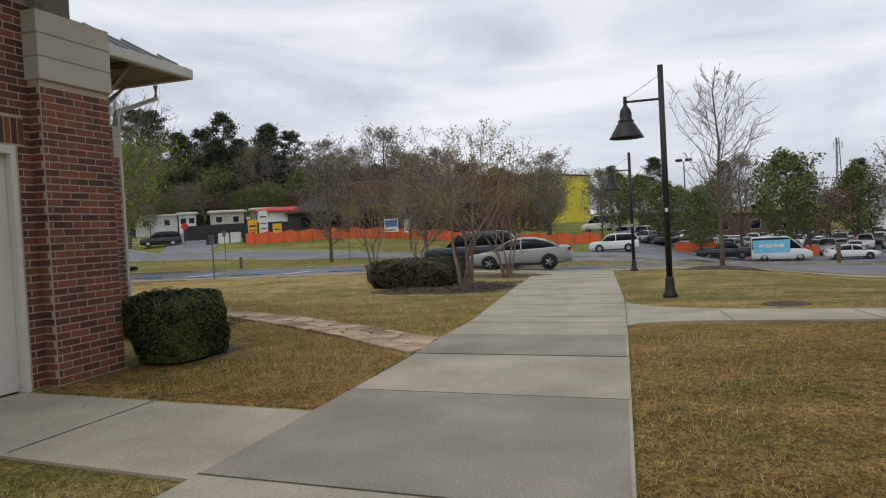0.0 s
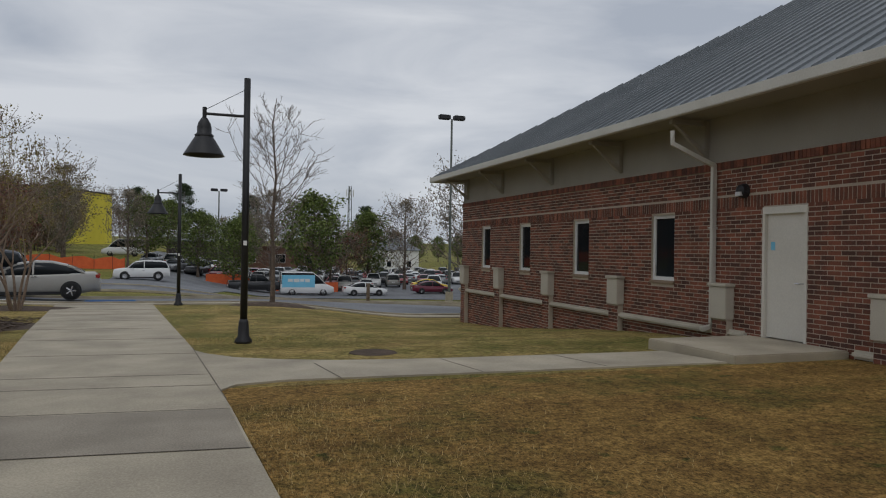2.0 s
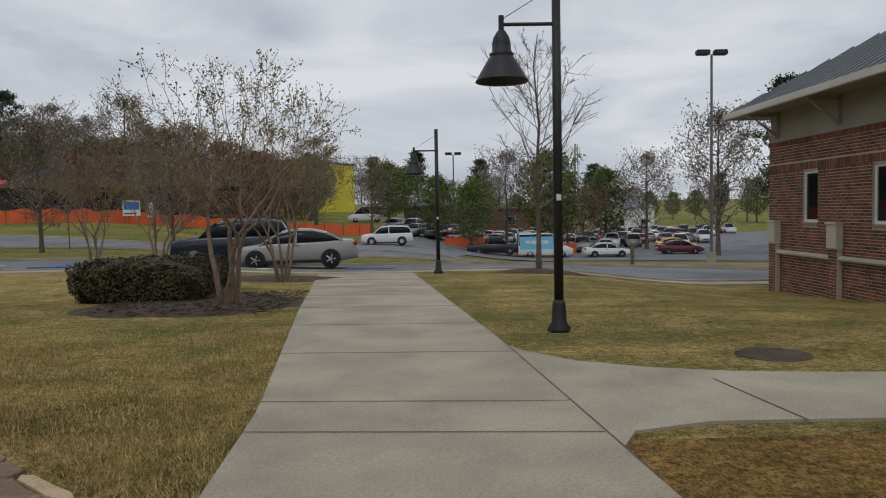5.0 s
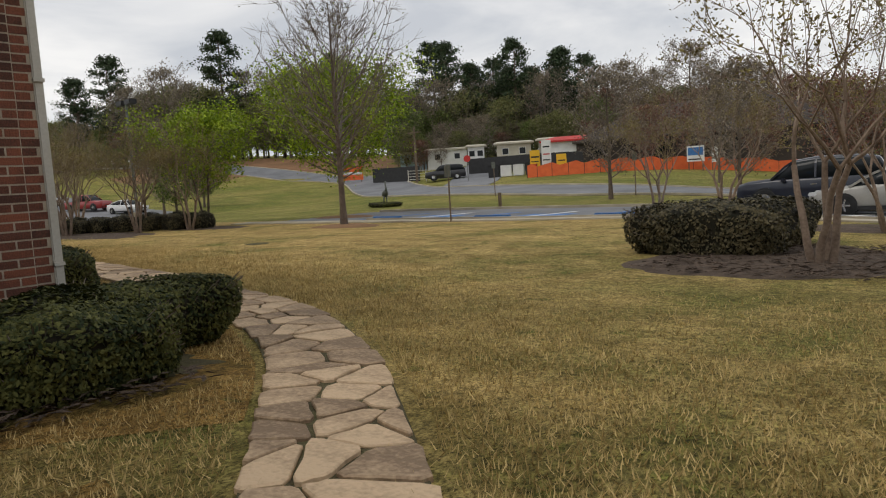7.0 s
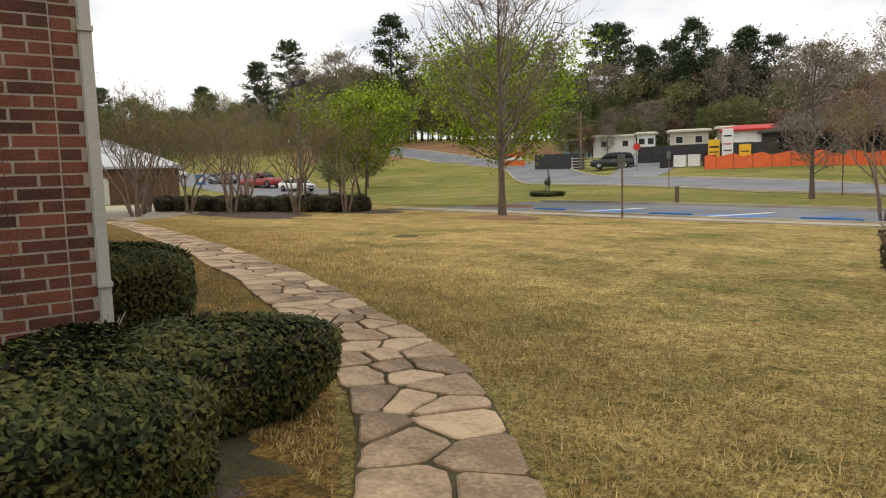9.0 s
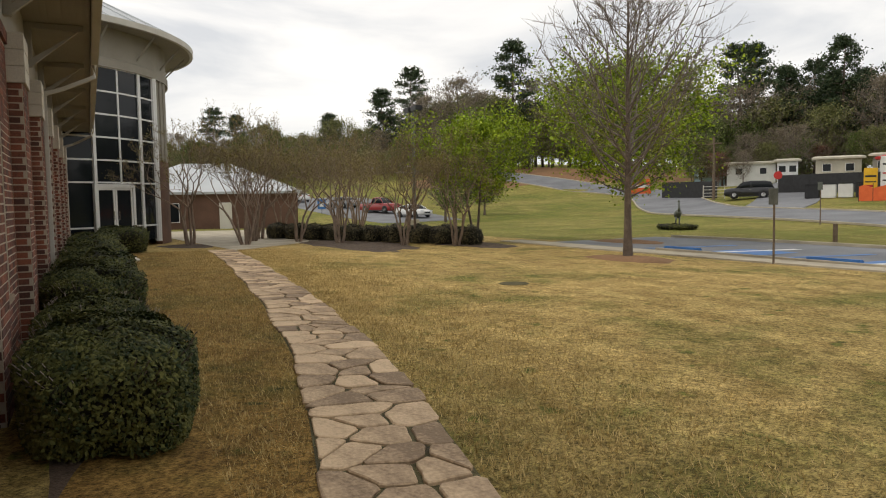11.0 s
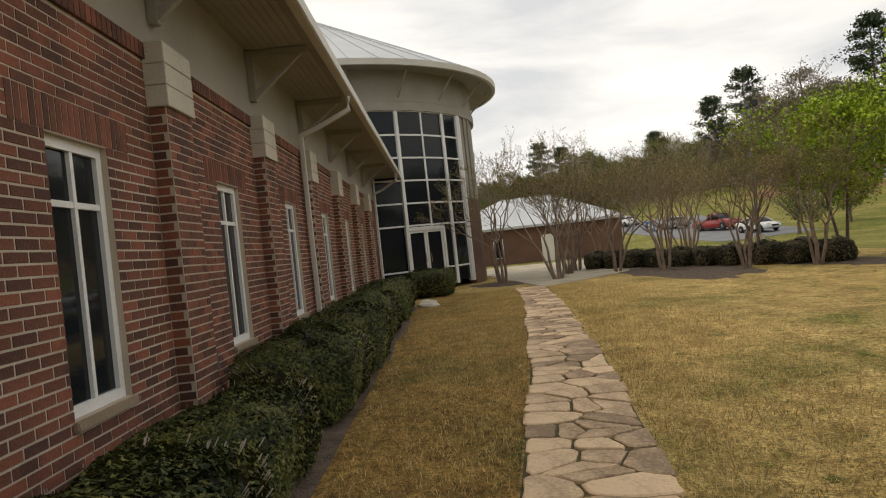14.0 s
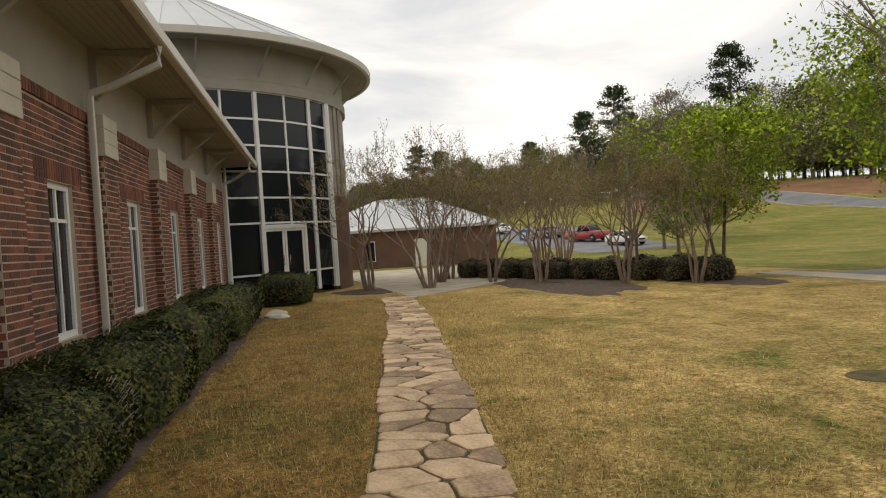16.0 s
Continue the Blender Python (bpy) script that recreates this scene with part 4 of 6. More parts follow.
for i in range(nf):
    a, b = angs[i], angs[i + 1]
    p, q = Vector((RR * math.cos(a), RR * math.sin(a), 0)), Vector((RR * math.cos(b), RR * math.sin(b), 0))
    t = (q - p).normalized()
    n = Vector((t.y, -t.x, 0))
    for r in range(len(zrows) - 1):
        z0, z1 = zrows[r], zrows[r + 1]
        pq = [p + Vector((0, 0, z0)), q + Vector((0, 0, z0)), q + Vector((0, 0, z1)), p + Vector((0, 0, z1))]
        part("pane", Geo().face(*pq).face(*[v - n * 0.03 for v in reversed(pq)]), M["glass"], rot)
        w = 0.035
        part("transom", Geo().loft([[p + n * 0.05 + Vector((0, 0, z1 - w)), p - n * 0.05 + Vector((0, 0, z1 - w)), p - n * 0.05 + Vector((0, 0, z1 + w)), p + n * 0.05 + Vector((0, 0, z1 + w))],
                                    [q + n * 0.05 + Vector((0, 0, z1 - w)), q - n * 0.05 + Vector((0, 0, z1 - w)), q - n * 0.05 + Vector((0, 0, z1 + w)), q + n * 0.05 + Vector((0, 0, z1 + w))]]), M["white"], rot)
    heavy = i % 2 == 0
    part("mullion", Geo().tube([(p.x, p.y, 0), (p.x, p.y, 7.4)], 0.11 if heavy else 0.055, 4), M["white"], rot)
part("mullion", Geo().tube([(RR * math.cos(A1), RR * math.sin(A1), 0), (RR * math.cos(A1), RR * math.sin(A1), 7.4)], 0.16, 8), M["white"], rot)
for a in (A1 + 0.12, A1 + 0.2):
    part("pilaster", Geo().tube([(RR * math.cos(a), RR * math.sin(a), 3.7), (RR * math.cos(a), RR * math.sin(a), 7.4)], 0.12, 6), M["stucco"], rot)
# added backing sheet, its near-black colour stands for the unlit room
part("glazing_back", arc_band(Geo(), RR - 1.2, RR - 1.15, 0, 7.4, A0, A1 + 0.1, 12), M["leafcore"], rot, "near-black sheet painted as the unlit interior behind the glazing")
# double entrance doors in the middle of the glazing
ad = radians(38.7)
dd = thing("entrance_door", "white aluminium double glass doors of the round entrance", "door", (RC[0] + (RR - 0.01) * math.cos(ad), RC[1] + (RR - 0.01) * math.sin(ad), 0.1), math.degrees(ad) - 90, kind="structure")
for s in (-1, 1):
    x0, x1 = (0.01, 0.9) if s > 0 else (-0.9, -0.01)
    leaf = part("leaf", Geo().box((x0, 0.02, 0), (x0 + 0.09, 0.1, 2.3)).box((x1 - 0.09, 0.02, 0), (x1, 0.1, 2.3)).box((x0 + 0.09, 0.02, 0), (x1 - 0.09, 0.1, 0.16)).box((x0 + 0.09, 0.02, 2.2), (x1 - 0.09, 0.1, 2.3)), M["white"], dd)
    part("pane", Geo().box((x0 + 0.08, 0.05, 0.15), (x1 - 0.08, 0.07, 2.21)), M["glass"], leaf)
    part("handle", Geo().tube([(s * 0.13, 0.1, 0.95), (s * 0.13, 0.17, 0.97), (s * 0.13, 0.17, 1.3), (s * 0.13, 0.1, 1.32)], 0.014), M["chrome"], leaf)
part("door_frame", Geo().box((-1.02, 0.0, 0), (-0.9, 0.14, 2.45)).box((0.9, 0.0, 0), (1.02, 0.14, 2.45)).box((-0.9, 0.0, 2.3), (0.9, 0.14, 2.45)), M["white"], dd)

# ---- second brick building ----
BX, BZ1 = 10.6, 3.25
b2h = [(26.9 - 15.24, 26.9 - 14.44, 0.95, 2.33), (26.9 - 18.65, 26.9 - 17.85, 0.95, 2.33), (26.9 - 21.95, 26.9 - 21.2, 0.95, 2.33), (26.9 - 25.0, 26.9 - 24.25, 0.95, 2.33), (26.9 - 12.0, 26.9 - 11.03, 0.08, 2.34)]
wall_w = thing("wall_second", "red-brown brick side wall of the second building", "wall", kind="structure")
g = Geo()
backing(g, (BX, 26.9, 0), (0, -1, 0), (-1, 0, 0), 36, -1.6, BZ1, b2h)
backing(g, (BX + 0.301, 26.9, 0), (1, 0, 0), (0, 1, 0), 19.7, -1.6, BZ1, [])
part("wall_core", g, M["mortar"], wall_w)
g = Geo()
bricks_on((BX, 26.9, 0), (0, -1, 0), (-1, 0, 0), 22, -1.6, BZ1 - 0.16, [(a, b, c - (0.09 if c > 0.5 else 0), d) for a, b, c, d in b2h], g, soldier=[(0, 22, 2.36, 2.58)])
s = 0.0
while s < 22:
    one_brick(Vector((BX, 26.9, 0)), Vector((0, -1, 0)), Vector((-1, 0, 0)), s, s + 0.072, BZ1 - 0.15, BZ1 - 0.01, g, 0.035, None, None)
    s += 0.083
tagged(part("brickwork", g, M["brick"], wall_w), kind="stuff")
for h in b2h[:4]:
    window((BX, 26.9 - (h[0] + h[1]) / 2, h[2]), 90, h[1] - h[0], h[3] - h[2], "white-framed dark window of the second building", transom=0, centre=False, group="side windows")
door = thing("door_2", "cream steel door with a small blue sign", "door", (BX, 11.515, 0.1), 90, kind="structure")
part("leaf", Geo().box((-0.43, -0.09, 0), (0.43, -0.04, 2.12)), M["cream"], door, bevel=0.005)
part("door_frame", Geo().box((-0.485, -0.12, -0.02), (-0.43, 0.02, 2.24)).box((0.43, -0.12, -0.02), (0.485, 0.02, 2.24)).box((-0.43, -0.12, 2.12), (0.43, 0.02, 2.24)), M["cream"], door)
part("sign_plate", Geo().box((0.25, -0.04, 1.5), (0.34, -0.034, 1.64)), M["cyan"], door, "small blue sign")
part("handle", Geo().tube([(-0.36, -0.04, 0.95), (-0.36, 0.03, 0.95), (-0.26, 0.03, 0.95)], 0.012), M["chrome"], door)
whole("door_slab", Geo().box((8.45, 10.2, -0.2), (BX - 0.02, 12.25, 0.09)), M["concrete"], "raised concrete landing before the door", "landing", "structure", bevel=0.02)
whole("wall_ledge", Geo().box((BX - 0.14, 12.3, 0.02), (BX - 0.013, 26.95, 0.15)).box((BX - 0.14, -2, 0.0), (BX - 0.013, 10.1, 0.13)), M["stone"], "buff stone water table ledge", "ledge", "structure", bevel=0.04)
for y in (6.1, 9.5, 12.9, 16.47, 19.88, 23.28, 26.4):
    b = thing("pilaster_block", "buff stone block on a short brick pilaster", "pilaster", (BX, y, 0), group="pilaster blocks", kind="structure")
    part("block", Geo().box((-0.2, -0.22, 0.32), (-0.005, 0.22, 0.92)), M["stone"], b, bevel=0.01)
    part("cap", Geo().box((-0.23, -0.25, 0.92), (-0.005, 0.25, 0.98)), M["stone"], b, bevel=0.01)
    part("core", Geo().box((-0.15, -0.2, -1.5), (-0.016, 0.2, 0.32)), M["mortar"], b)
    g = Geo()
    bricks_on((-0.15, 0.2, 0), (0, -1, 0), (-1, 0, 0), 0.4, -1.5, 0.31, [], g)
    tagged(part("brickwork", g, M["brick"], b), kind="stuff")
E2Z = 4.12
whole("wall_second_band", Geo().box((BX + 0.02, 26.88, BZ1), (BX + 0.3, -9, E2Z)).box((BX + 0.3, 26.88, BZ1), (30, 26.6, E2Z)), M["stucco"], "grey-beige painted band under the eaves", "wall", "structure")
whole("soffit_second", Geo().box((BX - 0.88, 27.8, E2Z), (31.4, -10, E2Z + 0.03)), M["stucco"], "grey-beige soffit of the second building", "soffit", "structure")
whole("gutter_second", Geo().box((BX - 1.0, 27.9, E2Z - 0.06), (BX - 0.88, -10, E2Z + 0.12)).box((BX - 0.88, 27.9, E2Z - 0.06), (31.4, 27.8, E2Z + 0.12)), M["gutter"], "pale metal gutter of the second building", "gutter", "structure", bevel=0.015)
hip_roof("roof_second", BX - 0.98, 31.6, -12, 27.88, E2Z + 0.1, 0.58, "roof", "grey standing seam metal hip roof of the second building")
for y in (13.5, 16.47, 19.88, 23.28, 26.4):
    bracket((BX + 0.02, y, E2Z), 90)
downspout(BX - 0.07, 13.2, (BX - 0.9, 13.35), 3.2, 0.2, -0.5, 0.0)
wl = thing("wall_lamp", "round bronze wall lamp above the door", "wall lamp", (BX, 12.45, 2.66))
part("back_plate", Geo().tube([(0, 0, 0), (-0.05, 0, 0)], 0.13, 16), M["black"], wl)
part("hood", Geo().tube([(-0.05, 0, 0), (-0.12, 0, 0), (-0.16, 0, 0)], [0.125, 0.11, 0.05], 16), M["black"], wl)
part("lens", Geo().box((-0.165, -0.07, -0.09), (-0.11, 0.07, -0.02)), M["lens"], wl)
whole("wall_second_rear", Geo().box((30.2, 26.6, -4), (30.5, -9, E2Z)).box((BX, -9.1, -2), (30.5, -8.8, E2Z)), M["brownwall"], "plain brick rear wall", "wall", "structure")


# ---- street lamps ----
def street_lamp(x, y, h=4.6):
    z = ground_z(x, y)
    s = thing("street_lamp", "black steel street lamp with a bell shade", "street lamp", (x, y, z), group="street lamps")
    part("base", Geo().lathe([(0.0, 0.0), (0.15, 0.0), (0.15, 0.05), (0.1, 0.12), (0.085, 0.36), (0.065, 0.42), (0.0, 0.42)], 20), M["black"], s, smooth=True)
    part("pole", Geo().tube([(0, 0, 0.35), (0, 0, h)], [0.062, 0.055], 14), M["black"], s, smooth=True)
    part("arm", Geo().tube([(0.05, 0, h - 0.66), (-0.7, 0, h - 0.66)], 0.024, 8), M["black"], s)
    part("finial", Geo().tube([(-0.7, 0, h - 0.74), (-0.7, 0, h - 0.55)], 0.035, 8), M["black"], s)
    part("brace_cable", Geo().tube([(-0.7, 0, h - 0.6), (0, 0, h - 0.18)], 0.005, 5), M["black"], s)
    part("fitter", Geo().lathe([(0.0, h - 0.72), (0.05, h - 0.74), (0.1, h - 0.82), (0.12, h - 0.9), (0.12, h - 1.0), (0.16, h - 1.03), (0.15, h - 1.06)], 20, (-0.7, 0)), M["black"], s, smooth=True)
    part("shade", Geo().lathe([(0.14, h - 1.05), (0.19, h - 1.12), (0.33, h - 1.36), (0.34, h - 1.38), (0.31, h - 1.37), (0.17, h - 1.12)], 28, (-0.7, 0)), M["black"], s, "black bell shade", smooth=True)
    part("bulb_cover", Geo().lathe([(0.0, h - 1.3), (0.1, h - 1.28), (0.12, h - 1.18)], 16, (-0.7, 0)), M["lens"], s)
    part("tag", Geo().box((-0.03, -0.068, 1.7), (0.03, -0.06, 1.78)), M["white"], s, "small white tag")


street_lamp(2.07, 14.92)
street_lamp(0.72, 28.2, 4.5)


def lot_lamp(x, y, h):
    s = thing("parking_lamp", "tall parking lot lamp with twin box heads", "street lamp", (x, y, ground_z(x, y)), group="parking lamps")
    part("foot", Geo().tube([(0, 0, 0), (0, 0, 0.8)], 0.3, 12), M["concrete"], s)
    part("pole", Geo().tube([(0, 0, 0.7), (0, 0, h)], [0.11, 0.08], 10), M["bronze"], s)
    for d in (-1, 1):
        part("head", Geo().box((d * 0.15, -0.25, h - 0.05), (d * 1.05, 0.25, h + 0.3)), M["black"], s, bevel=0.05)
    return s


lot_lamp(19.9, 54.5, 14.2)
lot_lamp(4, 100, 11)
lot_lamp(-48.5, 31, 8)


# ---- plants ----
def leaf_quads(g, centre, normal, size, rnd):
    n = Vector(normal).normalized()
    t = n.orthogonal().normalized()
    t.rotate(Matrix.Rotation(rnd.uniform(0, 6.28), 3, n))
    b = n.cross(t)
    c = Vector(centre)
    g.face(c - t * size * 0.5, c + b * size * 0.28, c + t * size * 0.5 + n * size * 0.12, c - b * size * 0.28)


def hedge(x0, y0, x1, y1, h, leaves, label, seed, width=None, mat="leafhedge", size=0.038, group="hedges"):
    """A clipped shrub: near-black core, inner shade painted in, under a dense skin of separate leaves, lumpy on top."""
    rnd = random.Random(seed)
    cx, cy = (x0 + x1) / 2, (y0 + y1) / 2
    a, b = (x1 - x0) / 2, (y1 - y0) / 2
    base = ground_z(cx, cy)
    bush = thing("hedge", label, "hedge", (cx, cy, base), group=group)
    off = rnd.uniform(0, 50)

    def surf(u, v):
        """A rounded box, u round the side, v from the foot to the crown."""
        c, s = math.cos(u), math.sin(u)
        e = 0.5
        px = a * math.copysign(abs(c) ** e, c)
        py = b * math.copysign(abs(s) ** e, s)
        r = 1.0
        if v < 0.6:
            z = h * (0.05 + 0.71 * v / 0.6)
            r = 0.84 + 0.16 * math.sin(min(1, v / 0.45) * 1.57)
        else:
            k = (v - 0.6) / 0.4
            z = h * (0.76 + 0.24 * math.sin(k * math.pi / 2))
            r = 1 - k ** 2.2
        w = 1 + 0.24 * noise.noise((px * 1.3 + off, py * 1.3, z * 1.3)) + 0.05 * noise.noise((px * 5 + off, py * 5, z * 5))
        return Vector((px * r * (1 + (w - 1) * 0.9), py * r * w, z * (1 + (w - 1) * 0.9)))
    # solid core whose colour stands for the shade among the leaves
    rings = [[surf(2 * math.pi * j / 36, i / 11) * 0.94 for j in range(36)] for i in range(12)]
    part("core", Geo().loft(rings, True, False), M["leafcore"], bush, "near-black core with inner shade painted in", smooth=True)
    g = Geo()
    per = a + b
    for _ in range(leaves):
        if rnd.random() < 0.52:
            f = rnd.uniform(0, 2 * per * 2)
            v = rnd.uniform(0.0, 0.62)
            u = rnd.uniform(0, 2 * math.pi)
            if rnd.random() < 0.7:
                tx, ty = rnd.uniform(-1, 1), rnd.uniform(-1, 1)
                if rnd.random() < a / per:
                    u = math.atan2(math.copysign(1, ty), math.copysign(abs(tx) ** 2.0, tx))
                else:
                    u = math.atan2(math.copysign(abs(ty) ** 2.0, ty), math.copysign(1, tx))
            p = surf(u, v)
        else:
            tx, ty = rnd.uniform(-1, 1), rnd.uniform(-1, 1)
            m = max(abs(tx), abs(ty), 1e-3)
            k = (1 - m) ** (1 / 2.2)
            u = math.atan2(math.copysign(abs(ty / m) ** 2.0, ty), math.copysign(abs(tx / m) ** 2.0, tx))
            p = surf(u, 0.6 + 0.4 * k)
        nrm = Vector((p.x / max(a, 0.3), p.y / max(b, 0.3), (p.z / h) ** 4 * 1.6)) + Vector((rnd.gauss(0, 0.6), rnd.gauss(0, 0.6), rnd.gauss(0.2, 0.5)))
        leaf_quads(g, p * rnd.uniform(0.95, 1.02), nrm, size * rnd.uniform(0.7, 1.4), rnd)
    tagged(part("leaves", g, M[mat], bush), kind="stuff")
    g = Geo()
    for _ in range(int(leaves / 90)):
        u = rnd.uniform(0, 6.28)
        p = surf(u, rnd.uniform(0.1, 0.75))
        q = p * 0.8
        g.tube([q, p * rnd.uniform(1.0, 1.05) + Vector((0, 0, 0.05))], 0.004, 3, False)
    tagged(part("twig_spray", g, M["twig"], bush), kind="stuff")
    return bush


HL = "clipped dark green holly hedge beside the brick wall"
hedge(-4.15, 6.85, -3.25, 8.1, 0.8, 17000, "clipped dark green holly bush beside the brick pier", 1)
hedge(-6.9, 9.2, -5.15, 10.95, 0.58, 26000, "clipped dark green holly bush at the building corner", 2)
hedge(-7.35, 10.35, -6.05, 11.75, 0.56, 20000, "clipped dark green holly bush beside the flagstones", 21)
hedge(-11.8, 10.8, -9.1, 12.0, 0.74, 28000, HL, 3)
hedge(-14.0, 10.75, -11.6, 11.85, 0.66, 22000, HL, 4)
hedge(-17.0, 10.75, -14.3, 12.0, 0.76, 22000, HL, 5)
hedge(-19.9, 10.8, -16.8, 12.05, 0.82, 10000, HL, 6, size=0.055)
hedge(-23.5, 10.8, -19.5, 12.0, 0.86, 9000, HL, 7, size=0.06)
hedge(-30.5, 10.8, -23.4, 12.05, 0.95, 12000, HL, 8, size=0.065)
hedge(-36.0, 11.6, -32.6, 13.3, 0.95, 7000, "clipped dark green holly hedge before the glass entrance", 9, size=0.065)
bed("mulch_bed", -20.5, 11.4, 16, 0.95, "dark bark mulch along the hedge", 3, 0.02)
bed("mulch_bed", -6.2, 10.5, 1.3, 1.35, "dark soil and leaf litter under the corner bushes", 5, 0.015, "flagbed")
bed("mulch_bed", -3.75, 7.7, 0.85, 1.1, "dark bark mulch under the bush", 6, 0.02)
tagged(whole("leaf_litter", mulch_chips(-6.3, -5.0, 9.0, 10.85, 700, 14), M["mulch"], "dry leaves and bark under the corner bushes", "leaf litter", "stuff"))
# shrub and mulch beside the walkway
bed("mulch_bed", -4.0, 19.6, 2.3, 2.7, "bark mulch bed under the crape myrtle", 7)
tagged(whole("mulch_chips", mulch_chips(-5.4, -2.2, 17.4, 21.6, 2200, 4), M["mulch"], "loose bark chips on the bed", "mulch", "stuff"))
bed("mulch_bed", -3.8, 26.4, 2.2, 1.4, "bark mulch bed under the crape myrtle", 8)
bed("mulch_bed", 3.9, 28.0, 1.6, 0.9, "brown mulch ring around the bare tree", 9, 0.12)
bed("mulch_bed", -21.4, 26.1, 1.9, 1.0, "reddish mulch ring around the tree", 10, 0.1, "dirt")
bed("mulch_bed", -28.6, 32.2, 2.4, 1.0, "mulch ring around the tree", 11, 0.1, "dirt")
hedge(-6.5, 19.2, -4.0, 21.0, 0.84, 12000, "rounded bronze-green shrub in the mulch bed", 11, mat="leafbrown", size=0.06, group="shrubs")
hedge(-5.6, 20.9, -4.2, 22.9, 0.8, 7000, "rounded bronze-green shrub in the mulch bed", 12, mat="leafbrown", size=0.06, group="shrubs")


def skeleton_tree(seed, height, trunk, levels, splits, spread, leaf=None, leaf_size=0.1, leaves_per=3, stems=1, bark="bark", droop=0.0, first=0.35, lean=0.0, name="tree", label="", shrink=0.72, leaf_from=2, group="trees", twig_r=0.006):
    """A tapered trunk or stems that fork again and again; leaves or buds sit on the outer twigs."""
    rnd = random.Random(seed)
    tree = thing(name, label, "tree", group=group)
    fine, crown, limbs = Geo(), Geo(), []

    def grow(p, d, length, r, level):
        n = 4 if level < 2 else 3
        pts, dirs = [p], d
        for i in range(n):
            dirs = (dirs + Vector((rnd.gauss(0, 0.10), rnd.gauss(0, 0.10), rnd.gauss(0.04 - droop * level, 0.07)))).normalized()
            pts.append(pts[-1] + dirs * length / n)
        r1 = max(twig_r * 0.6, r * 0.62)
        radii = [r + (r1 - r) * i / n for i in range(n + 1)]
        if level == 0:
            limbs.append(Geo())
        (limbs[-1] if level == 0 else fine).tube(pts, radii, 8 if level == 0 else (6 if level == 1 else (4 if level == 2 else 3)), False)
        if leaf and level >= leaf_from:
            for _ in range(leaves_per if level == levels else max(1, leaves_per // 2)):
                k = rnd.randint(1, n)
                c = pts[k] + Vector((rnd.gauss(0, leaf_size), rnd.gauss(0, leaf_size), rnd.gauss(0, leaf_size)))
                leaf_quads(crown, c, (rnd.gauss(0, 1), rnd.gauss(0, 1), rnd.gauss(0.5, 1)), leaf_size * rnd.uniform(0.6, 1.5), rnd)
        if level >= levels:
            return
        k = splits + (1 if rnd.random() < 0.5 else 0)
        a0 = rnd.uniform(0, 6.28)
        for j in range(k):
            a = a0 + 6.28 * j / k + rnd.uniform(-0.4, 0.4)
            s = spread * rnd.uniform(0.6, 1.25)
            side = dirs.orthogonal().normalized()
            side.rotate(Matrix.Rotation(a, 3, dirs))
            nd = (dirs + side * s).normalized()
            start = pts[-1] if j < 2 or level == 0 and stems > 1 else pts[-2]
            grow(start, nd, length * shrink * rnd.uniform(0.75, 1.15), r1 * 0.8, level + 1)
    if stems == 1:
        grow(Vector((0, 0, -0.1)), Vector((lean, 0, 1)).normalized(), height * first, trunk, 0)
    else:
        for j in range(stems):
            a = 6.28 * j / stems + rnd.uniform(-0.3, 0.3)
            grow(Vector((0.1 * math.cos(a), 0.1 * math.sin(a), -0.1)), Vector((0.26 * math.cos(a), 0.26 * math.sin(a), 1)).normalized(), height * first, trunk, 0)
    for limb in limbs:
        part("trunk" if stems == 1 else "stem", limb, M[bark], tree, smooth=True)
    tagged(part("branching", fine, M["twig" if bark == "bark" else bark], tree), kind="stuff")
    if leaf:
        tagged(part("crown", crown, M[leaf], tree), kind="stuff")
    return tree


def put(tree, x, y, s=1.0, rz=0.0, label=""):
    """Another of the same tree."""
    t = copy_thing(tree, pose(x, y, ground_z(x, y), 0, 0, rz))
    t.scale = (s, s, s)
    return tagged(t, label)


def place(tree, x, y, s=1.0, rz=0.0):
    tree.matrix_basis = pose(x, y, ground_z(x, y), 0, 0, rz)
    tree.scale = (s, s, s)
    return tree


